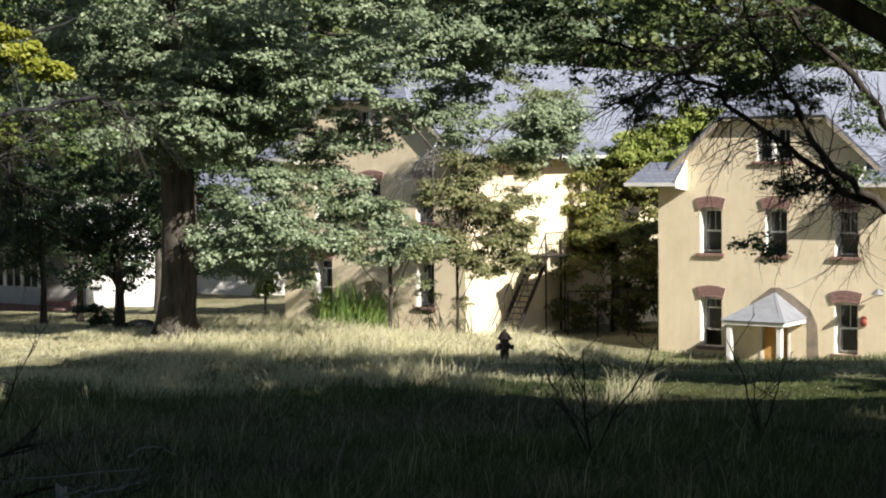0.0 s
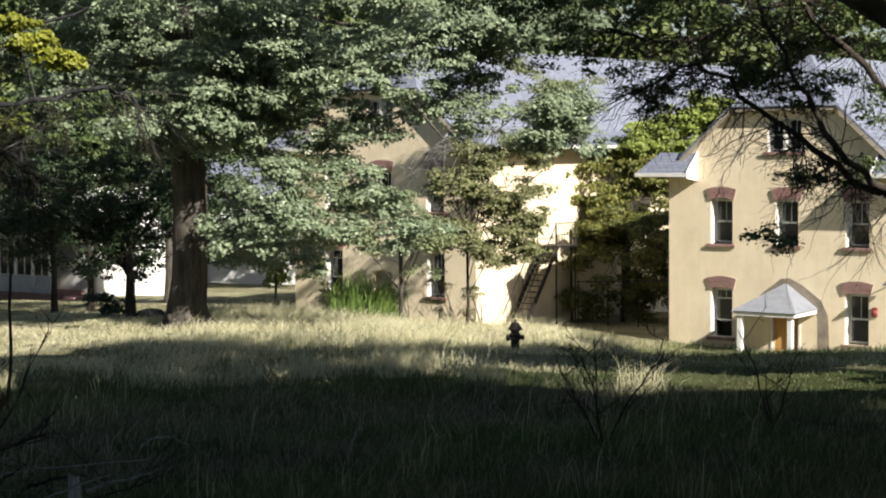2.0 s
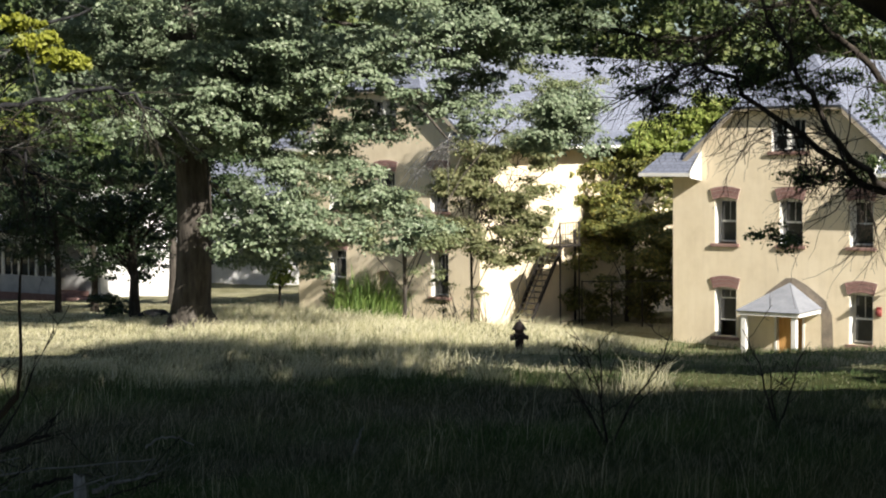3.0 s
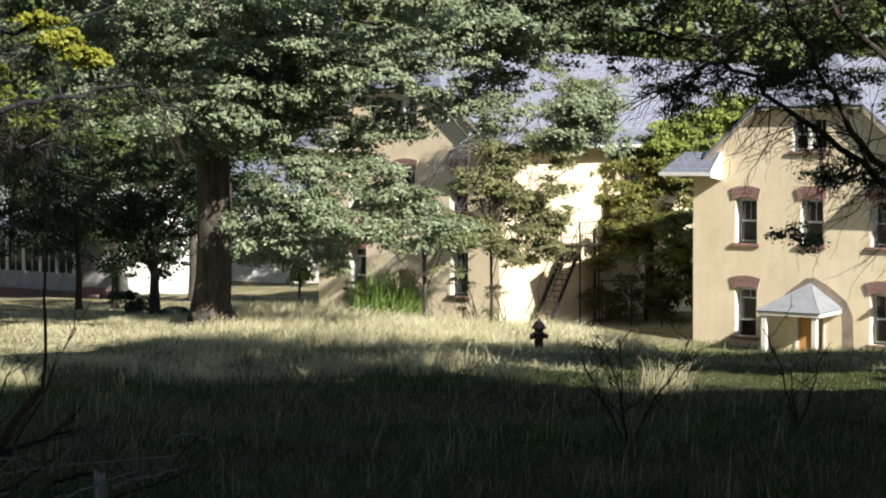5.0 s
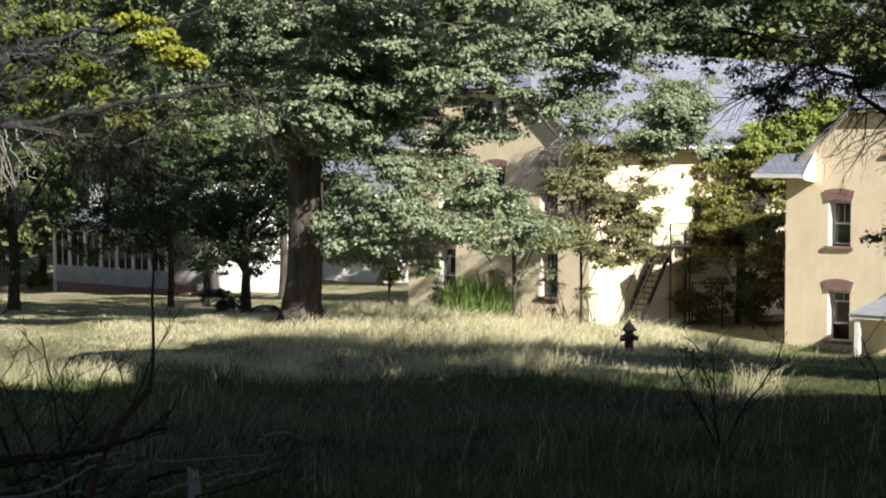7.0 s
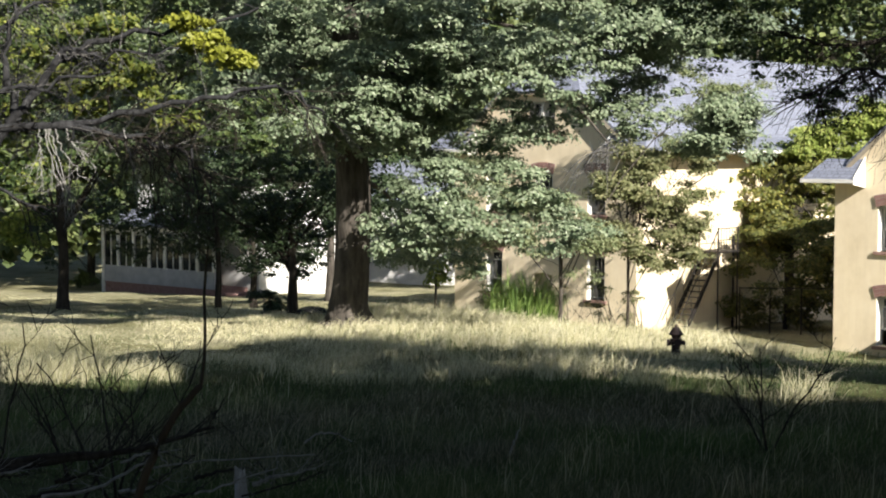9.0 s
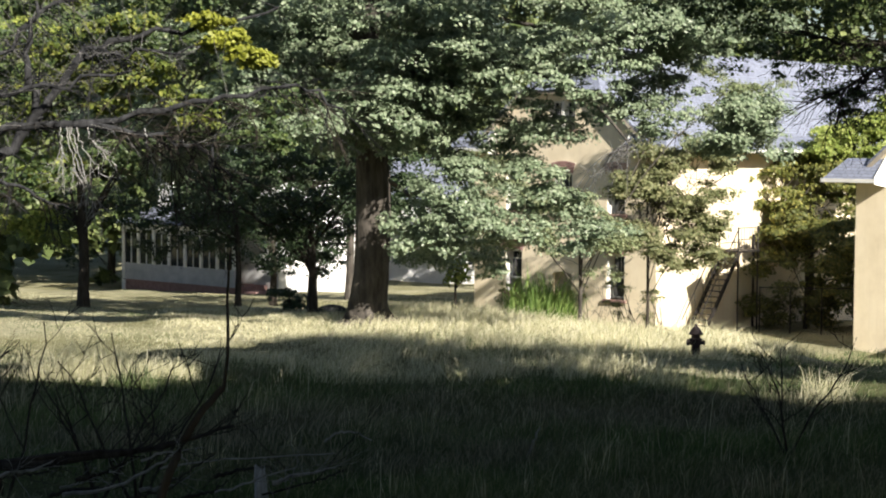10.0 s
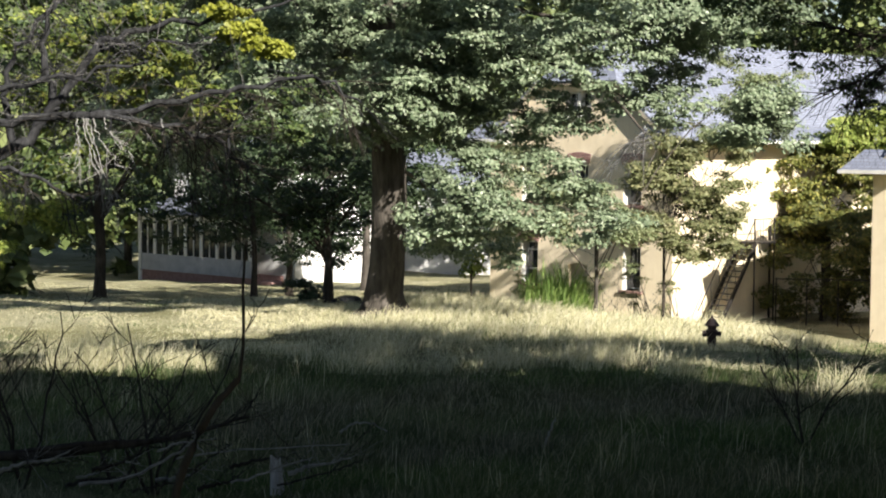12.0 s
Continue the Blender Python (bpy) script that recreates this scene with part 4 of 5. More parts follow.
pts, out, _ = lumps([(-6.4, 28.9, 10.55, 0.62, 0.3, 0.3), (-6.0, 28.9, 10.1, 0.42, 0.3, 0.26), (-5.6, 28.9, 9.75, 0.35, 0.3, 0.2), (-6.9, 28.9, 11.3, 0.8, 0.4, 0.2), (-7.7, 29.6, 10.7, 0.9, 0.4, 0.5), (-8.9, 29.6, 9.9, 0.6, 0.4, 0.5), (-7.2, 29.4, 10.2, 0.7, 0.4, 0.4)], 120, 44, 0.17, 0.1, 0.2)
leaf_cloud("green_leaves", pts, 0.1, LIME_YELLOW, snag, "yellow-green leaves", out=out * 0.4)
pts, out, _ = lumps([(-8.2, 30, 11.4, 2.0, 1, 0.6), (-8.8, 30, 10.2, 1.2, 0.8, 0.8), (-6.5, 30, 12.2, 3, 1.4, 0.5), (-8.6, 29.5, 8.6, 0.9, 0.6, 0.5), (-5.2, 29.6, 9.2, 1.3, 0.7, 0.5), (-4.6, 29.4, 10.0, 1.6, 0.7, 0.4), (-6.6, 29.6, 11.0, 1.6, 0.6, 0.5), (-6.8, 29.4, 9.0, 1.0, 0.5, 0.4)], 300, 46, 0.22, 0.2, 0.3)
leaf_cloud("crown", pts, 0.09, LOCUST, snag, out=out * 0.4)

# ---------------------------------------------------------------- shrubs, dead wood and stems
def bare_shrub(x, y, stems, high, label, bark=TWIG, fan=0.5, kids=3, thick=0.022):
    """Forked stems from one foot: each divides in crooked arms, and these in twigs."""
    t = thing("bare_shrub", Matrix.Translation(on_ground(x, y, -0.05)), label, "shrub", "bare shrubs")
    more = []
    for i in range(stems):
        a = 2 * math.pi * i / stems + rng.uniform(-0.4, 0.4)
        h = high * rng.uniform(0.65, 1.1)
        p = limb_path((0, 0, 0), (fan * h * math.cos(a), 0.4 * fan * h * math.sin(a), h), thick, thick * 0.3, 0.0, 0.9, 10)
        tube_part("stem", [p], bark, t, sides=5)
        for k in (3, 5, 6, 8):
            q = p[k][0]
            d = np.array([rng.choice([-1, 1]) * rng.uniform(0.35, 0.9), rng.normal() * 0.3, rng.uniform(0.5, 1.0)])
            l = (high - q[2] * 0.5) * rng.uniform(0.3, 0.6)
            arm = limb_path(q, q + d * l, p[k][1] * 0.7, thick * 0.2, -0.06, 1.0, 8)
            more.append(arm)
            more += twigs_from(arm, kids, high * 0.16, thick * 0.25, -0.3, 1, 0.8)
    tagged(tube_part("twig_spray", more, bark, t, sides=4), kind="stuff")
    return t


bare_shrub(3.4, 23.7, 4, 1.7, "bare dark shrub with forked stems in grass")
bare_shrub(6.2, 25.6, 3, 1.6, "bare dark shrub with forked stems in grass", fan=0.35)
bare_shrub(-4.35, 18.7, 4, 1.95, "bare spreading shrub beside fallen dead wood", fan=0.6)
bare_shrub(-5.75, 18.5, 3, 2.0, "tall bare shrub beside fallen dead wood", fan=0.35)
bare_shrub(-5.0, 19.6, 3, 1.7, "low bare shrub beside fallen dead wood", fan=0.7)
bare_shrub(-2.6, 19.4, 2, 1.3, "thin bare shrub in dark grass", fan=0.9, thick=0.009)

near_stem = thing("broken_sapling", None, "dark broken sapling stem close to the viewpoint", "shrub")
tube_part("stem", [guided([(-1.12, 4.58, 7.25), (-1.05, 4.59, 8.43), (-0.95, 4.61, 8.66), (-0.87, 4.63, 8.75)], 0.014, 0.009, 0.001)], TWIG, near_stem, sides=8)
tube_part("stem", [guided([(-0.87, 4.63, 8.74), (-0.855, 4.63, 8.85), (-0.86, 4.64, 9.02), (-0.85, 4.64, 9.12)], 0.0055, 0.003, 0.0006)], TWIG, near_stem, sides=6)


def dead_branch(points, r0, r1, label, bark, twig_n=8, twig_l=0.5):
    t = thing("dead_branch", None, label, "dead branch", "fallen branches")
    p = guided(points, r0, r1, 0.009)
    tube_part("bough", [p], bark, t, sides=8)
    if twig_n:
        tagged(tube_part("twig_spray", twigs_from(p, twig_n, twig_l, r1 * 0.6, -0.1, 2), bark, t, sides=4), kind="stuff")
    return t


dead_branch([(-6.6, 17.8, 5.95), (-5.2, 18.0, 6.0), (-3.9, 18.13, 6.2), (-3.2, 18.18, 6.42)], 0.055, 0.015, "dark fallen bough propped in grass", TWIG, 16, 0.6)
dead_branch([(-6.2, 17.9, 5.95), (-4.9, 18.05, 6.12), (-4.2, 18.1, 6.14), (-3.5, 18.15, 6.32)], 0.05, 0.015, "dark fallen bough propped in grass", TWIG, 8, 0.5)
dead_branch([(-4.9, 17.7, 5.75), (-4.38, 17.77, 5.82), (-3.8, 17.83, 6.12), (-3.7, 17.85, 6.24)], 0.022, 0.008, "pale bleached dead branch on the ground", DEADWOOD, 6, 0.35)
dead_branch([(-3.9, 17.8, 6.02), (-3.5, 17.84, 6.1), (-2.92, 17.88, 6.13), (-2.1, 17.93, 6.19)], 0.012, 0.005, "long thin pale dead branch", DEADWOOD, 5, 0.3)
dead_branch([(-4.1, 17.8, 6.1), (-3.85, 17.85, 6.2), (-3.7, 17.86, 6.18), (-3.62, 17.86, 6.06)], 0.014, 0.008, "pale crooked dead branch", DEADWOOD, 0)
dead_branch([(-2.45, 19.98, 5.95), (-2.3, 19.98, 6.08), (-2.1, 19.96, 6.08), (-1.9, 19.95, 5.98)], 0.014, 0.007, "arched pale dead branch", DEADWOOD, 0)
dead_branch([(-0.12, 22.33, 5.4), (-0.06, 22.33, 5.5), (0.0, 22.34, 5.65), (0.04, 22.34, 5.78)], 0.02, 0.012, "short broken branch standing in grass", DEADWOOD, 0)


for i in range(14):
    x = -5.9 + 0.24 * i + rng.uniform(-0.2, 0.2)
    y = 17.9 + rng.uniform(-0.35, 0.5)
    z = float(ground_z(x, y))
    a, l = rng.uniform(-0.5, 0.9), rng.uniform(0.4, 0.9)
    q = [(x + l * k * math.cos(a), y + 0.3 * l * k * math.sin(a), z + 0.12 + l * k * 0.35 * rng.uniform(0.4, 1.1) + 0.1 * (i % 3)) for k in (0, 0.35, 0.7, 1.0)]
    dead_branch(q, 0.013 + 0.012 * (i % 2), 0.006, "tangled dead branch in the fallen brush", DEADWOOD if i % 3 == 1 else TWIG, 10, 0.4)


def stump_post():
    t = thing("broken_stump", Matrix.Translation((-2.87, 18.16, 5.2)), "broken splintered grey stump", "stump")
    bm = bmesh.new()
    r = bmesh.ops.create_cone(bm, cap_ends=True, segments=12, radius1=0.1, radius2=0.055, depth=0.72)
    bmesh.ops.translate(bm, verts=bm.verts, vec=(0, 0, 0.36))
    for v in bm.verts:
        a = math.atan2(v.co.y, v.co.x)
        v.co.x *= 1 + 0.12 * math.sin(3 * a)
        if v.co.z > 0.6:
            v.co.z += 0.09 * math.sin(2 * a + 2) + 0.04 * math.sin(5 * a)
            v.co.x -= 0.05
    part("trunk", bm, STUMPWOOD, t)


stump_post()

# the grey dead spray that hangs from the oak's outer limb, and low shrubs at the long house's foot
ob_inv = np.array(oak.matrix_world.translation)
root = np.array((2.5, 48.0, 9.35)) - ob_inv
tube_part("limb", [limb_path(np.array((0.5, 50.0, 11.0)) - ob_inv, root, 0.06, 0.03, 0.1, 0.4, 8)], BARK, oak, sides=6)
bt = []
for i in range(10):
    e = root + np.array([rng.uniform(-1.5, 0.3), rng.uniform(-0.4, 0.4), rng.uniform(-1.5, -0.25)])
    p = limb_path(root + rng.normal(size=3) * 0.12, e, 0.022, 0.008, 0.18, 0.5, 9)
    bt += [p] + twigs_from(p, 6, 0.5, 0.009, 0.15, 2, 1.3, 0.9)
tagged(tube_part("dead_spray", bt, GREYWOOD, oak, "grey leafless dead branches", sides=4), kind="stuff")


for x, y, h in ((2.4, 70.4, 2.2), (0.4, 71.6, 2.0), (3.8, 69.6, 1.8)):
    bare_shrub(x, y, 4, h, "grey leafless shrub before stucco wall", GREYWOOD, 0.55, 3, 0.016)


def low_shrub(x, y, r, h, leaves, label, count=26, leaf=0.11):
    t = thing("shrub", Matrix.Translation(on_ground(x, y, -0.05)), label, "shrub", "wall shrubs")
    pts, out, cen = lumps([(0, 0, h * 0.55, r, r * 0.7, h * 0.5)], count, 55, 0.25, 0.3, 0.35, 0.8)
    tagged(tube_part("twig_spray", [limb_path((0.1 * r * i, 0, 0), cen[i % len(cen)], 0.02, 0.006, 0.05, 0.4, 6) for i in range(14)], TWIG, t, sides=4), kind="stuff")
    leaf_cloud("foliage", pts, leaf, leaves, t, out=out)


for x, y, r, h in ((-1.2, 72.8, 0.6, 1.3), (1.6, 71.2, 0.6, 2.4), (3.2, 70.2, 0.7, 2.8), (4.6, 69.2, 0.5, 2.2)):
    low_shrub(x, y, r, h, WALL_LEAVES, "scrubby half-bare shrub before stucco wall", 14, 0.09)
for x, y, r, h in ((-8.9, 62, 0.9, 0.8), (-24.5, 75, 2, 1.6)):
    low_shrub(x, y, r, h, SHADE, "low dark shrub in tree shade", 24)

# ---------------------------------------------------------------- grass
def patch(x, y, s, seed):
    return 0.5 + 0.25 * (np.sin(x * s + seed) * np.cos(y * s * 1.3 - seed) + np.sin((x + 0.7 * y) * s * 2.1 + 2 * seed) * 0.7 + np.sin((x * 1.7 - y) * s * 3.7 + seed) * 0.5)


def grass(name, n, d0, d1, b0, b1, high, wide, material, label, pick=None, lean=0.35, seed=1.0):
    """Bent blades on the slope, in tufts, spread by bearing and distance."""
    per = 7
    m = n // per
    D = d0 * (d1 / d0) ** rng.random(m)
    x, y = D * np.tan(np.radians(rng.uniform(b0, b1, m))), D
    tuft = rng.uniform(0.5, 1.2, m) * (0.45 + 0.9 * np.clip(patch(x, y, 0.9, seed), 0, 1))
    lawn = np.clip((-4.5 - x) / 2.5, 0, 1) * np.clip((y - 36) / 4, 0, 1)
    tuft *= 1 - 0.68 * lawn
    tuft *= 1 - 0.6 * np.clip((x - 5) / 2, 0, 1) * np.clip((y - 30) / 3, 0, 1) * np.clip((48 - y) / 5, 0, 1)
    tuft *= np.where((np.abs(x - 4.2) < 1.6) & (y > 38) & (y < 47.2), 0.45, 1.0)
    tuft *= np.where((x < -1.3) & (y < 21.5), 0.5, 1.0)
    if pick is not None:
        k = pick(x, y)
        x, y, D, tuft = x[k], y[k], D[k], tuft[k]
    rep = lambda v: np.repeat(v, per)
    D, tuft = rep(D), rep(tuft)
    n = len(D)
    s = 0.05 + 0.004 * D
    x, y = rep(x) + rng.normal(size=n) * s, rep(y) + rng.normal(size=n) * s
    h = high * tuft * rng.uniform(0.45, 1.2, n)
    w = wide * (0.3 + D / 40) * rng.uniform(0.7, 1.3, n)
    a = rng.uniform(0, 2 * np.pi, n)
    side = np.stack([np.cos(a), np.sin(a) * 0.5, np.zeros(n)], 1) * (w / 2)[:, None]
    la = rng.normal(0.4, 1.6, n)
    bend = np.stack([np.cos(la), np.sin(la), np.zeros(n)], 1) * (h * lean * rng.uniform(0.2, 2.2, n))[:, None]
    p = np.stack([x, y, ground_z(x, y) - 0.03], 1)
    up = np.stack([np.zeros(n), np.zeros(n), h], 1)
    mid = p + up * 0.65 + bend * 0.35
    tip = p + up * 0.95 + bend
    V = np.stack([p - side, p + side, mid + side * 0.8, mid - side * 0.8, tip], 1).reshape(-1, 3)
    k = np.arange(n)[:, None] * 5
    L = (k + np.array([[0, 1, 2, 3, 3, 2, 4]])).ravel()
    return tagged(raw(name, V, L, np.tile([4, 3], n), material), label, "grass", kind="stuff")


grass("meadow_grass", 190000, 13, 68, -19, 19, 0.30, 0.011, GRASS, "long green meadow grass on the slope", None, 0.6)
grass("dry_grass", 150000, 35, 68, -12, 19, 0.52, 0.010, STRAW, "tall dry seeding grass bleached by sun", lambda x, y: patch(x, y, 0.6, 3.0) + np.clip(y - 45, -4.5, 9) * 0.06 - np.where(patch(x, y, 2.3, 7.0) > 0.5, 0, np.clip(49 - y, 0, 5) * 0.06) - np.clip(x - 4.5, 0, 9) * 0.25 > 0.36, 0.75, 3.0)
grass("lawn_grass", 60000, 38, 90, -19, -3, 0.28, 0.008, STRAW, "short dry lawn in full sun", None, 0.6, 5.0)
for tx, ty, tr in ((5.6, 34.0, 0.35), (-1.2, 37.0, 0.5), (0.8, 38.5, 0.6), (2.6, 36.0, 0.4), (-4.0, 40.0, 0.6), (-9.3, 34.9, 0.9), (-7.9, 36.2, 0.6)):
    d = math.degrees(math.atan2(tx, ty))
    grass("dry_tuft", 5200, ty - 2, ty + 2, d - 1.5, d + 1.5, 0.75, 0.009, STRAW, "pale tuft of long dry grass", lambda x, y: np.hypot(x - tx, y - ty) < tr, 0.7, 2.0)
grass("dry_stalk", 900, 16, 34, -19, 19, 0.62, 0.007, STRAW, "thin dry seed stalks standing in shaded grass", None, 0.3, 9.0)
grass("fresh_grass", 12000, 60, 70, -1.5, 1.6, 1.5, 0.02, FRESH, "bright green tall weeds before a stucco wall", lambda x, y: np.hypot(x - 0.3, (y - 66.5) * 0.5) < 1.0, 0.3)

# ---------------------------------------------------------------- fire escape
def bar(p, q, r, bm=None, sides=6):
    bm = bm or bmesh.new()
    p, q = Vector(p), Vector(q)
    m = Matrix.Translation((p + q) / 2) @ (q - p).to_track_quat("Z", "Y").to_matrix().to_4x4()
    bmesh.ops.create_cone(bm, cap_ends=True, segments=sides, radius1=r, radius2=r, depth=(q - p).length, matrix=m)
    return bm


def fire_escape(m):
    """Local x runs back along the side wall, y out from it, z up from the house's foot."""
    f = thing("fire_escape", m, "dark iron fire escape stair with landing on stucco wall", "fire escape")
    foot, head = 1.45, 4.5
    z0, z1 = 0.1, 3.8
    for y in (0.35, 1.15):
        bm = bmesh.new()
        a, b = Vector((foot, y, z0)), Vector((head, y, z1))
        vs = [bm.verts.new(c) for c in ((a.x, y - 0.03, a.z - 0.02), (a.x + 0.26, y - 0.03, a.z - 0.02), (b.x + 0.26, y - 0.03, b.z), (b.x, y - 0.03, b.z), (a.x, y + 0.03, a.z - 0.02), (a.x + 0.26, y + 0.03, a.z - 0.02), (b.x + 0.26, y + 0.03, b.z), (b.x, y + 0.03, b.z))]
        for q in ((0, 1, 2, 3), (7, 6, 5, 4), (0, 4, 5, 1), (1, 5, 6, 2), (2, 6, 7, 3), (3, 7, 4, 0)):
            bm.faces.new([vs[i] for i in q])
        bmesh.ops.recalc_face_normals(bm, faces=bm.faces)
        part("stringer", bm, IRON, f)
        part("handrail", bar((foot, y, z0 + 0.95), (head, y, z1 + 0.95), 0.025), IRON, f)
        for i in range(5):
            k = (i + 0.5) / 5
            part("baluster", bar((foot + 0.1 + (head - foot) * k, y, z0 + (z1 - z0) * k), (foot + (head - foot) * k, y, z0 + 0.95 + (z1 - z0) * k), 0.014), IRON, f)
    for i in range(16):
        k = (i + 0.6) / 16
        x, z = foot + (head - foot) * k, z0 + (z1 - z0) * k
        part("tread", box(x, x + 0.24, 0.38, 1.12, z + 0.06, z + 0.09), IRON, f)
    part("landing", box(head, head + 1.7, 0.05, 1.2, z1 - 0.05, z1 + 0.03), IRON, f)
    for x in (head + 0.05, head + 1.65):
        part("post", bar((x, 1.12, -0.6), (x, 1.12, z1 + 1.05), 0.04), IRON, f)
    for z in (0.5, 1.0):
        part("rail", bar((head + 0.05, 1.12, z1 + z), (head + 1.65, 1.12, z1 + z), 0.02), IRON, f)
    for i in range(6):
        x = head + 0.3 + 0.22 * i
        part("baluster", bar((x, 1.12, z1), (x, 1.12, z1 + 1.0), 0.012), IRON, f)
    part("brace", bar((head + 0.1, 0.05, z1 - 1.1), (head + 0.1, 1.1, z1 - 0.05), 0.025), IRON, f)
    return f


SIDE = Matrix(((BX.x, AX.x, 0, 4.947), (BX.y, AX.y, 0, 72.512), (0, 0, 1, 1.05), (0, 0, 0, 1)))
fire_escape(SIDE)


def downpipe(house, x, y, z0, z1):
    p = part("downpipe", bar((x, y, z0), (x, y, z1), 0.055, None, 10), IRON, house, "black iron downpipe")
    for z in (z0 + 1.5, z0 + 4.2):
        part("bracket", box(x - 0.075, x + 0.075, y - 0.02, y + 0.02, z, z + 0.05), IRON, p)


downpipe(house_b, WIDTH + 0.1, 7.5, -1.0, 4.4)


# ---------------------------------------------------------------- small things on the nearer house
def on_house(x, y, z):
    return pose(12.249, 68.08, 0, 0, 0, -38) @ Matrix.Translation((x, y, z))


def alarm_bell():
    b = thing("alarm_bell", on_house(8.45, 0, 3.06), "small red fire alarm bell on stucco wall", "alarm bell")
    part("back_box", box(-0.1, 0.1, -0.07, -0.002, -0.16, 0.2, bevel=0.02), REDBELL, b)
    bm = bmesh.new()
    bmesh.ops.create_uvsphere(bm, u_segments=14, v_segments=8, radius=0.13, matrix=Matrix.Translation((0, -0.08, -0.02)) @ Matrix.Diagonal((1, 0.6, 1, 1)))
    part("gong", bm, REDBELL, b)


def wall_lamp():
    l = thing("wall_lamp", on_house(9.12, 0, 4.05), "grey enamel wall lamp with curved arm", "wall lamp")
    part("arm", bar((0, -0.02, 0.12), (0, -0.42, 0.28), 0.022), GALV, l)
    part("plate", box(-0.07, 0.07, -0.03, -0.002, 0.02, 0.22, bevel=0.01), GALV, l)
    bm = bmesh.new()
    bmesh.ops.create_cone(bm, cap_ends=False, segments=18, radius1=0.24, radius2=0.05, depth=0.2, matrix=Matrix.Translation((0, -0.44, 0.17)))
    part("shade", bm, GALV, l)


alarm_bell()
wall_lamp()
# the grey mark of an older, larger porch on the wall
outline = [(3.55, 3.15), (4.0, 3.62), (4.75, 4.17), (5.1, 4.2), (5.6, 3.95), (6.35, 3.4), (6.62, 2.85), (6.68, 1.6), (6.6, 0.2), (6.2, 0.2), (6.22, 2.7), (6.1, 3.1), (4.95, 4.0), (3.7, 3.05)]
part("porch_ghost", prism([outline], -0.006, -0.002), STAIN, house_a, "grey ghost mark of an older porch")


# ---------------------------------------------------------------- fire hydrant
def lathe(profile, sides=20):
    bm = bmesh.new()
    rings = []
    for r, z in profile:
        rings.append([bm.verts.new((r * math.cos(2 * math.pi * i / sides), r * math.sin(2 * math.pi * i / sides), z)) for i in range(sides)])
    for a, b in zip(rings, rings[1:]):
        for i in range(sides):
            bm.faces.new((a[i], a[(i + 1) % sides], b[(i + 1) % sides], b[i]))
    bm.faces.new(rings[-1])
    bm.faces.new(list(reversed(rings[0])))
    return bm


def fire_hydrant():
    h = thing("fire_hydrant", Matrix.Translation((4.3, 47.25, float(ground_z(4.3, 47.25)) - 0.02)), "dark red cast-iron fire hydrant in tall grass", "fire hydrant")
    part("barrel", lathe([(0.17, 0), (0.17, 0.05), (0.12, 0.07), (0.115, 0.5), (0.17, 0.52), (0.17, 0.57), (0.12, 0.59), (0.125, 0.68)]), HYDRANT, h)
    part("bonnet", lathe([(0.19, 0.68), (0.2, 0.71), (0.16, 0.76), (0.1, 0.86), (0.05, 0.9)]), HYDRANT, h)
    part("operating_nut", lathe([(0.035, 0.9), (0.03, 0.97)], 5), HYDRANT, h)
    for a, r in ((math.pi, 0.075), (0.0, 0.06), (-math.pi / 2, 0.1)):
        d = Vector((math.cos(a), math.sin(a), 0))
        n = part("nozzle", bar(Vector((0, 0, 0.47)) + d * 0.1, Vector((0, 0, 0.47)) + d * 0.2, r, None, 14), HYDRANT, h)
        part("cap", bar(Vector((0, 0, 0.47)) + d * 0.19, Vector((0, 0, 0.47)) + d * 0.245, r * 1.2, None, 8), HYDRANT, n)


fire_hydrant()


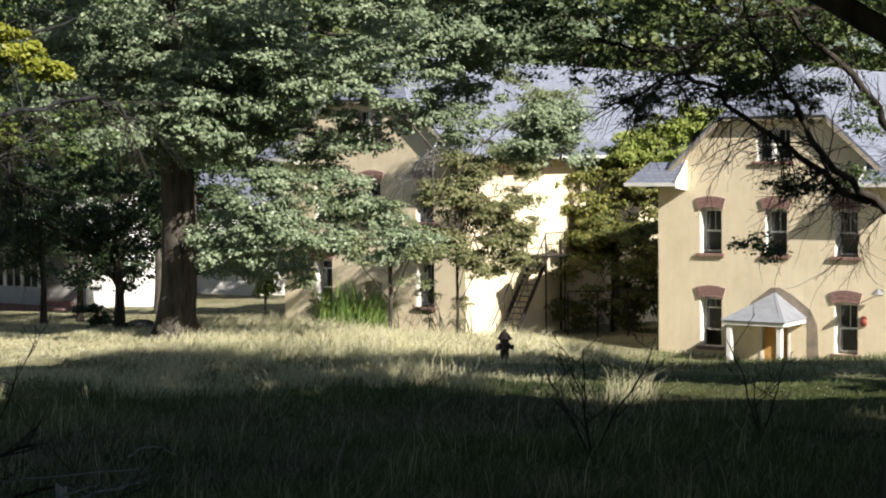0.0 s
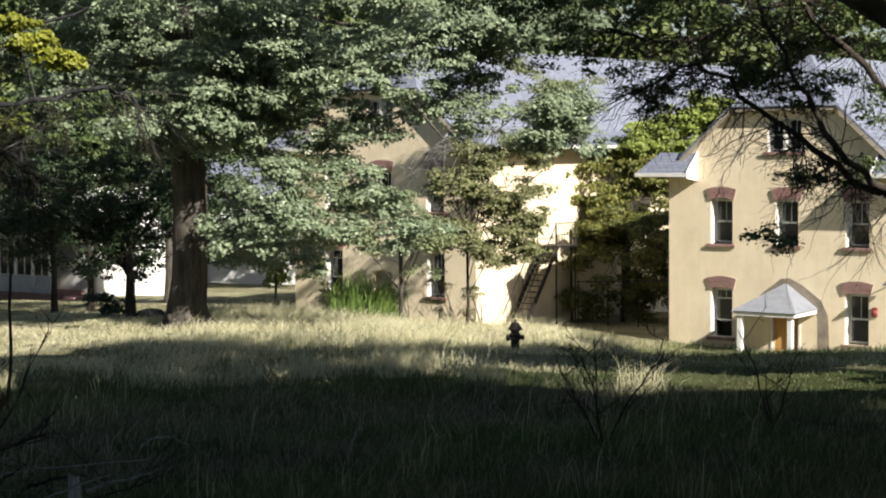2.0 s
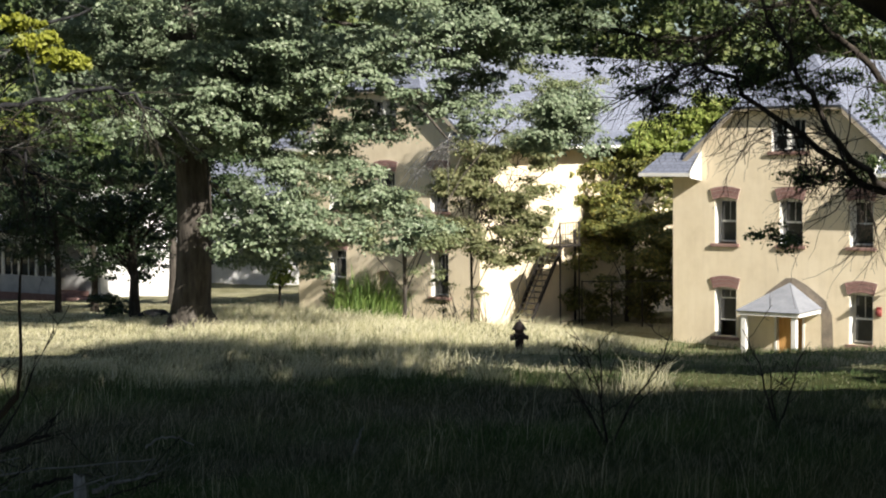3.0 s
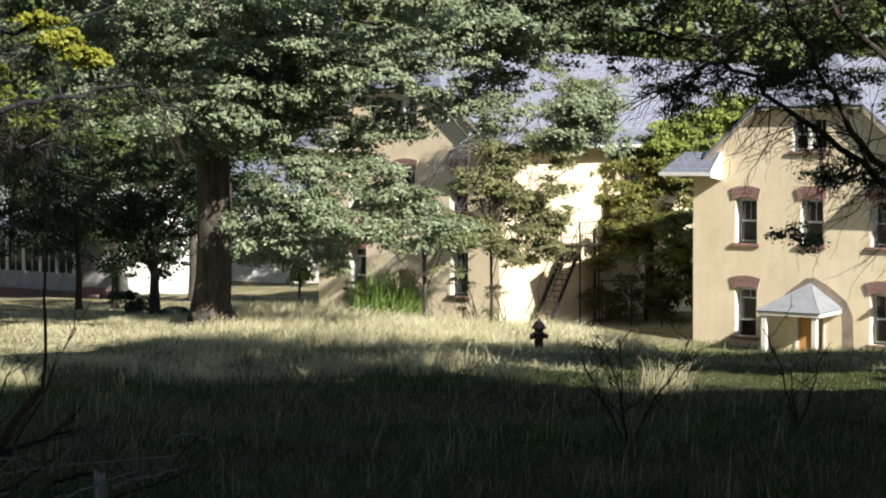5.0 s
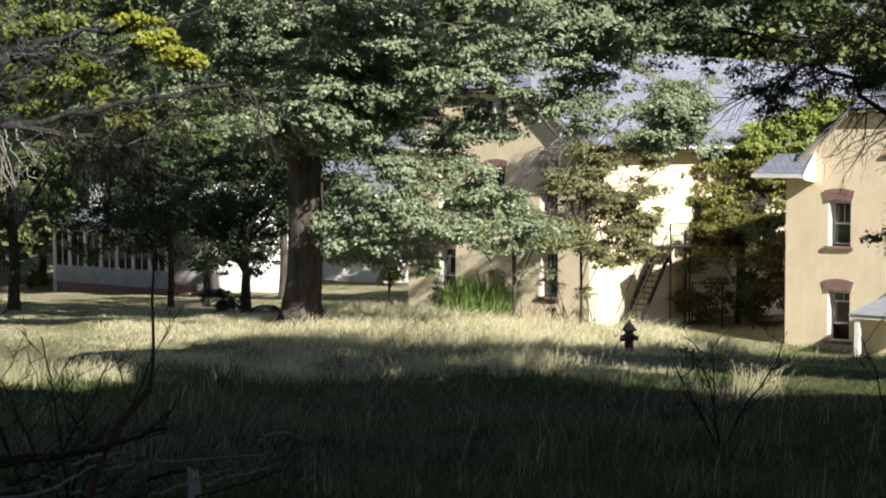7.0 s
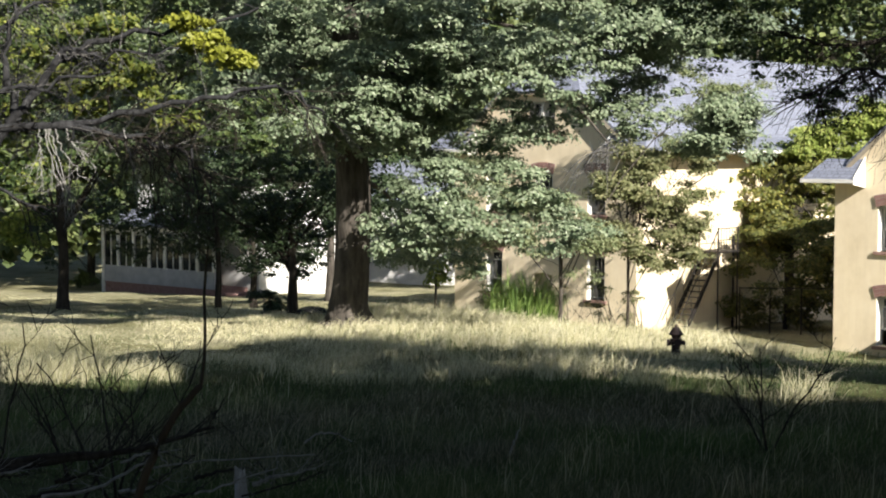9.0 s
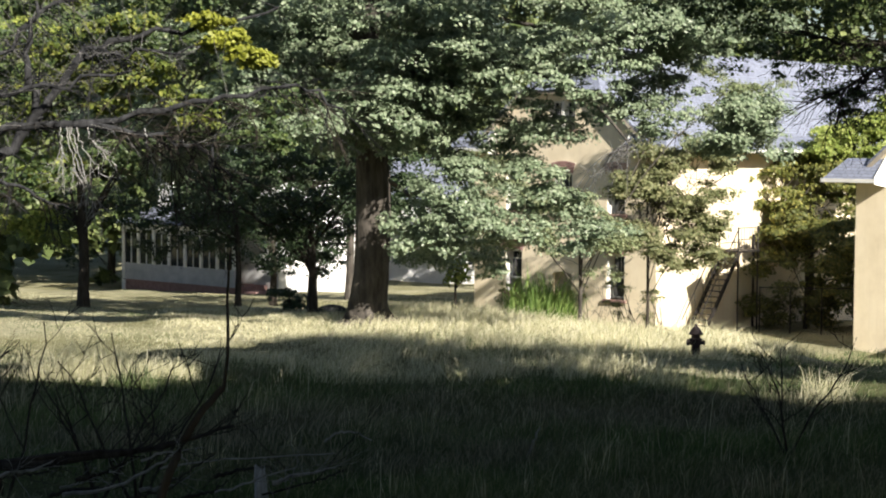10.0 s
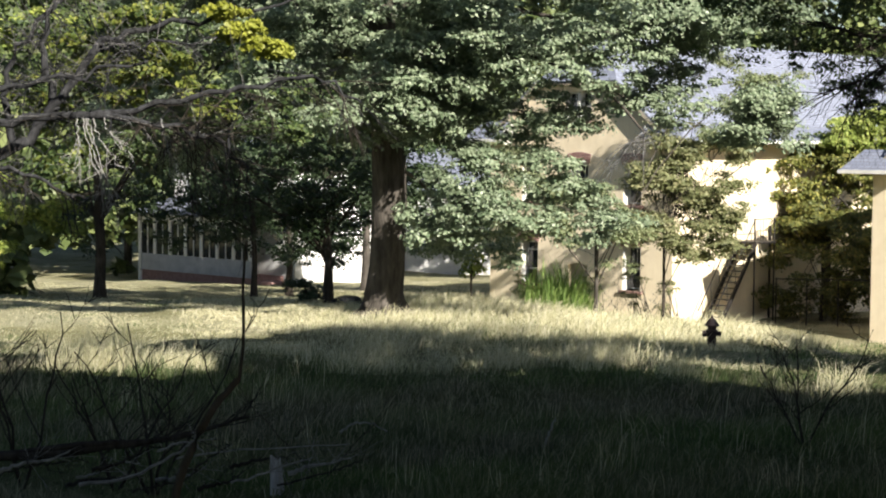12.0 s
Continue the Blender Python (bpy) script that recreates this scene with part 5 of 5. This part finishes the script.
# ---------------------------------------------------------------- white clapboard house
def white_house():
    h = thing("white_house", pose(-24.2, 101.6, 0.8, 0, 0, -38), "white clapboard house with glazed porch on brick base", "house")
    L, PL = 10.5, 9.6
    part("foundation", box(0.05, PL, 0.05, 2.5, -0.6, 0.55), BRICK, h, "red brick foundation")
    part("apron", box(0, PL, 0.02, 0.1, 0.55, 1.5), CLAP_SHADED, h)
    for i in range(6):
        z = 0.55 + 0.16 * i
        bm = box(0, PL, -0.03, 0.018, z, z + 0.158)
        for v in bm.verts:
            if v.co.z > z + 0.1 and v.co.y < 0:
                v.co.y = 0.0
        part("clapboard", bm, CLAP_SHADED, h)
    n = 7
    for i in range(n + 1):
        x = (PL) * i / n
        part("post", box(x - 0.11, x + 0.11, -0.06, 0.14, -0.4 if i == 0 else 1.5, 3.5), WHITE, h)
    for i in range(n):
        x0, x1 = (PL) * i / n + 0.11, (PL) * (i + 1) / n - 0.11
        w = part("window", box(x0, x1, 0.03, 0.05, 1.52, 3.3), GLASS, h)
        part("window_frame", box((x0 + x1) / 2 - 0.03, (x0 + x1) / 2 + 0.03, -0.01, 0.026, 1.52, 3.3), WHITE, w)
    part("porch_beam", box(-0.1, PL + 0.1, -0.1, 0.2, 3.5, 3.9), WHITE, h)
    slope_uv(part("porch_roof", sheet([[(-0.3, -0.4, 3.9), (PL + 0.3, -0.4, 3.9), (PL + 0.3, 2.6, 4.7), (-0.3, 2.6, 4.7)]], 0.08), SLATE, h))
    part("wall", box(0.1, L, 2.52, 10, -0.6, 7.2), CLAP, h)
    for i in range(3):
        x = 1.6 + 3.1 * i
        w = part("window", box(x, x + 0.95, 2.47, 2.515, 5.0, 6.5), GLASS, h)
        part("window_frame", prism([[(x - 0.1, 4.9), (x + 1.05, 4.9), (x + 1.05, 6.6), (x - 0.1, 6.6)], [(x, 5.0), (x + 0.95, 5.0), (x + 0.95, 6.5), (x, 6.5)]], 2.44, 2.517), WHITE, w)
    slope_uv(part("roof", sheet([[(-0.5, 2.0, 7.2), (L + 0.5, 2.0, 7.2), (L + 0.5, 6.3, 10.2), (-0.5, 6.3, 10.2)], [(-0.5, 10.6, 7.2), (L + 0.5, 10.6, 7.2), (L + 0.5, 6.3, 10.2), (-0.5, 6.3, 10.2)]], 0.12), SLATE, h))
    part("brick_step", box(PL + 0.15, PL + 1.1, 0.6, 1.6, -0.8, 0.35, bevel=0.02), BRICK, h)


def white_cottage():
    h = thing("white_cottage", pose(-14.5, 116, 0.2, 0, 0, -20), "plain white sunlit house beyond the trees", "house")
    part("wall", box(0, 13, 0, 7, -0.6, 5.6), CLAP, h)
    for x in (1.2, 4.4, 8.0, 10.8):
        w = part("window", box(x, x + 0.9, -0.05, -0.003, 1.4, 3.0), GLASS, h)
        part("window_frame", prism([[(x - 0.1, 1.3), (x + 1.0, 1.3), (x + 1.0, 3.1), (x - 0.1, 3.1)], [(x, 1.4), (x + 0.9, 1.4), (x + 0.9, 3.0), (x, 3.0)]], -0.07, -0.002), WHITE, w)
    slope_uv(part("roof", sheet([[(-0.5, -0.5, 5.6), (13.5, -0.5, 5.6), (13.5, 3.5, 8.2), (-0.5, 3.5, 8.2)], [(-0.5, 7.5, 5.6), (13.5, 7.5, 5.6), (13.5, 3.5, 8.2), (-0.5, 3.5, 8.2)]], 0.12), SLATE, h))


white_cottage()
white_house()


# ---------------------------------------------------------------- fence in the gap, stone by the oak
def wire_fence():
    f = thing("chain_link_fence", None, "dark chain-link fence in a shaded gap", "fence")
    a, b = Vector((9.6, 75.6, 0)), Vector((13.2, 73.4, 0))
    for i in range(4):
        p = a.lerp(b, i / 3)
        z = float(ground_z(p.x, p.y))
        part("post", bar((p.x, p.y, z - 0.3), (p.x, p.y, z + 2.0), 0.03), IRON, f)
    za, zb = float(ground_z(a.x, a.y)), float(ground_z(b.x, b.y))
    part("top_rail", bar((a.x, a.y, za + 1.95), (b.x, b.y, zb + 1.95), 0.022), IRON, f)
    n = 44
    paths = []
    for i in range(n):
        for s in (-1, 1):
            t0, t1 = i / n, i / n + s * 0.42
            c0, c1 = max(0, min(1, t0)), max(0, min(1, t1))
            if abs(c1 - c0) < 0.05:
                continue
            k = (c1 - t0) / (t1 - t0)
            p0, p1 = a.lerp(b, c0), a.lerp(b, c1)
            paths.append([((p0.x, p0.y, za + 0.1), 0.003), ((p1.x, p1.y, za + 0.1 + 1.85 * k), 0.003)])
    tagged(tube_part("mesh_wire", paths, IRON, f, sides=3), kind="stuff")


wire_fence()


def boulder(x, y, r, label):
    t = thing("boulder", Matrix.Translation(on_ground(x, y, 0)), label, "boulder")
    bm = bmesh.new()
    bmesh.ops.create_icosphere(bm, subdivisions=3, radius=1.0)
    for v in bm.verts:
        v.co *= 1 + 0.25 * noise.noise(v.co * 1.4)
        v.co.x *= r * 1.3
        v.co.y *= r * 0.8
        v.co.z = v.co.z * r * 0.6 + r * 0.25
    part("stone", bm, BARK_GREY, t)


boulder(-6.7, 57.4, 0.42, "weathered grey boulder beside oak trunk")


# ---------------------------------------------------------------- outer boughs of the trees already standing
def beside(t, pts):
    """Points of the world as seen from the foot of a thing."""
    return np.array(pts) - np.array(t.matrix_world.translation)


# unseen limb and leaves above the view, added to shade a band of lawn
tube_part("limb", [guided([tuple(p) for p in beside(oak, [(-4.9, 51.2, 16.4), (-4.6, 46.5, 16.8), (-3.8, 41.5, 16.4), (-2.4, 37.5, 15.9)])], 0.3, 0.08)], BARK, oak, sides=9)
pts, out, _ = lumps([(-4.2, 37.8, 15.6, 2.6, 1.5, 0.8), (-7.4, 38.4, 15.6, 2.6, 1.5, 0.8), (-1.2, 36.6, 15.7, 2.2, 1.0, 0.7), (1.4, 36.6, 15.8, 1.6, 0.8, 0.5), (-6.0, 43, 15.5, 3.0, 1.6, 0.7), (-1.5, 42.5, 15.5, 2.6, 1.5, 0.7), (2.5, 43.5, 15.6, 2.4, 1.4, 0.7), (-9.8, 42.6, 15.5, 2.4, 1.5, 0.7)], 330, 80, 0.5, 0.3, 0.3, 0.7)
leaf_cloud("shade_bough", beside(oak, pts), 0.16, OAK, oak, out=out)
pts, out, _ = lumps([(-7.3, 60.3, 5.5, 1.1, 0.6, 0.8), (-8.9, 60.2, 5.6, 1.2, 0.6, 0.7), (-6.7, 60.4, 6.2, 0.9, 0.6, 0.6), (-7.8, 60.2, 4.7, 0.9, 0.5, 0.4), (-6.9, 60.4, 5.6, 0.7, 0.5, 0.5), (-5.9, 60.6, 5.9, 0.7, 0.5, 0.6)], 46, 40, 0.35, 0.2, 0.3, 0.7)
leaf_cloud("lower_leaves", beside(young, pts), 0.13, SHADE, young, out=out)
pts, out, _ = lumps([(-2.5, 62.0, 5.5, 1.1, 0.6, 0.5), (-1.6, 62.2, 5.0, 0.8, 0.5, 0.5), (-3.4, 62.2, 5.8, 0.8, 0.5, 0.4)], 34, 46, 0.3, 0.2, 0.3, 0.7)
leaf_cloud("outer_leaves", beside(sapling, pts), 0.13, OAK_PALE, sapling, out=out)
fine = twigs_from(sl[0], 26, 1.4, 0.014, 0.45, 5) + twigs_from(sl[2], 30, 1.4, 0.014, 0.6, 6) + twigs_from(sl[7], 16, 1.2, 0.012, 0.5, 5)
tagged(tube_part("twig_tangle", fine, TWIG, snag, sides=3), kind="stuff")
# further added crowns above the view, set where their shadows band the meadow
for x, y, z, rx, ry, rz in ((18.0, 30.2, 14.4, 3.6, 2.1, 1.3), (22.2, 33.2, 14.4, 3.4, 3.0, 1.3), (25.6, 37.6, 14.2, 3.4, 3.2, 1.3), (20.6, 36.6, 14.6, 2.8, 2.4, 1.2), (5.2, 29.6, 14.8, 2.6, 0.7, 0.7), (9.0, 28.8, 14.8, 2.4, 0.55, 0.7), (12.8, 30.0, 14.8, 2.4, 1.0, 0.8), (3.3, 26.6, 14.8, 2.5, 2.4, 0.9), (17.2, 17.9, 14.8, 4.0, 1.0, 0.9), (26.0, 33.0, 14.4, 3.0, 3.0, 1.2)):
    tx, ty = x + max(4, 16 - x), y - 8
    tree("hillside_shade_tree", tx, ty, z - float(ground_z(tx, ty)), 0.4, [(x, y, z, rx, ry, rz)], 330, 20, 0.5, 0.6, OAK, BARK, "added hillside tree that shades the meadow", limbs=6, hole=0.22, shell=0.1, fork=0.92, group="hillside trees")
tree("hillside_shade_tree", 21.5, 25.0, 13.5 - float(ground_z(21.5, 25.0)), 0.5, [(17.6, 28.4, 14.2, 2.8, 2.8, 2.0), (18.5, 32.8, 14.0, 2.6, 2.0, 1.4), (22.0, 32.6, 14.0, 2.6, 2.0, 1.4)], 260, 20, 0.68, 0.8, OAK, BARK, "added hillside tree that shades the meadow", limbs=6, hole=0.3, shell=0.2, group="hillside trees")
pts, out, _ = lumps([(13.1, 77.4, 3.3, 1.0, 0.5, 1.0), (13.4, 77.4, 4.6, 0.9, 0.5, 0.8), (12.6, 77.4, 2.2, 0.9, 0.5, 0.7)], 90, 50, 0.35, 0.2, 0.0, 0.7)
leaf_cloud("inner_leaves", beside(thicket, pts), 0.15, OLIVE, thicket, out=out)
pts, out, _ = lumps([(-4.0, 56.6, 5.9, 0.8, 0.5, 0.55), (-2.8, 56.8, 5.75, 1.0, 0.5, 0.6), (-1.8, 57.0, 5.5, 0.8, 0.5, 0.6), (-3.4, 56.4, 6.6, 1.2, 0.6, 0.5)], 80, 60, 0.35, 0.2, 0.25, 0.7)
leaf_cloud("low_bough", beside(oak, pts), 0.12, OAK, oak, out=out)
tube_part("limb", [guided([tuple(p) for p in beside(oak, [(-4.9, 52.4, 8.6), (-4.2, 54.4, 8.0), (-3.4, 56.2, 6.8), (-2.6, 56.8, 6.0)])], 0.07, 0.015)], BARK, oak, sides=7)
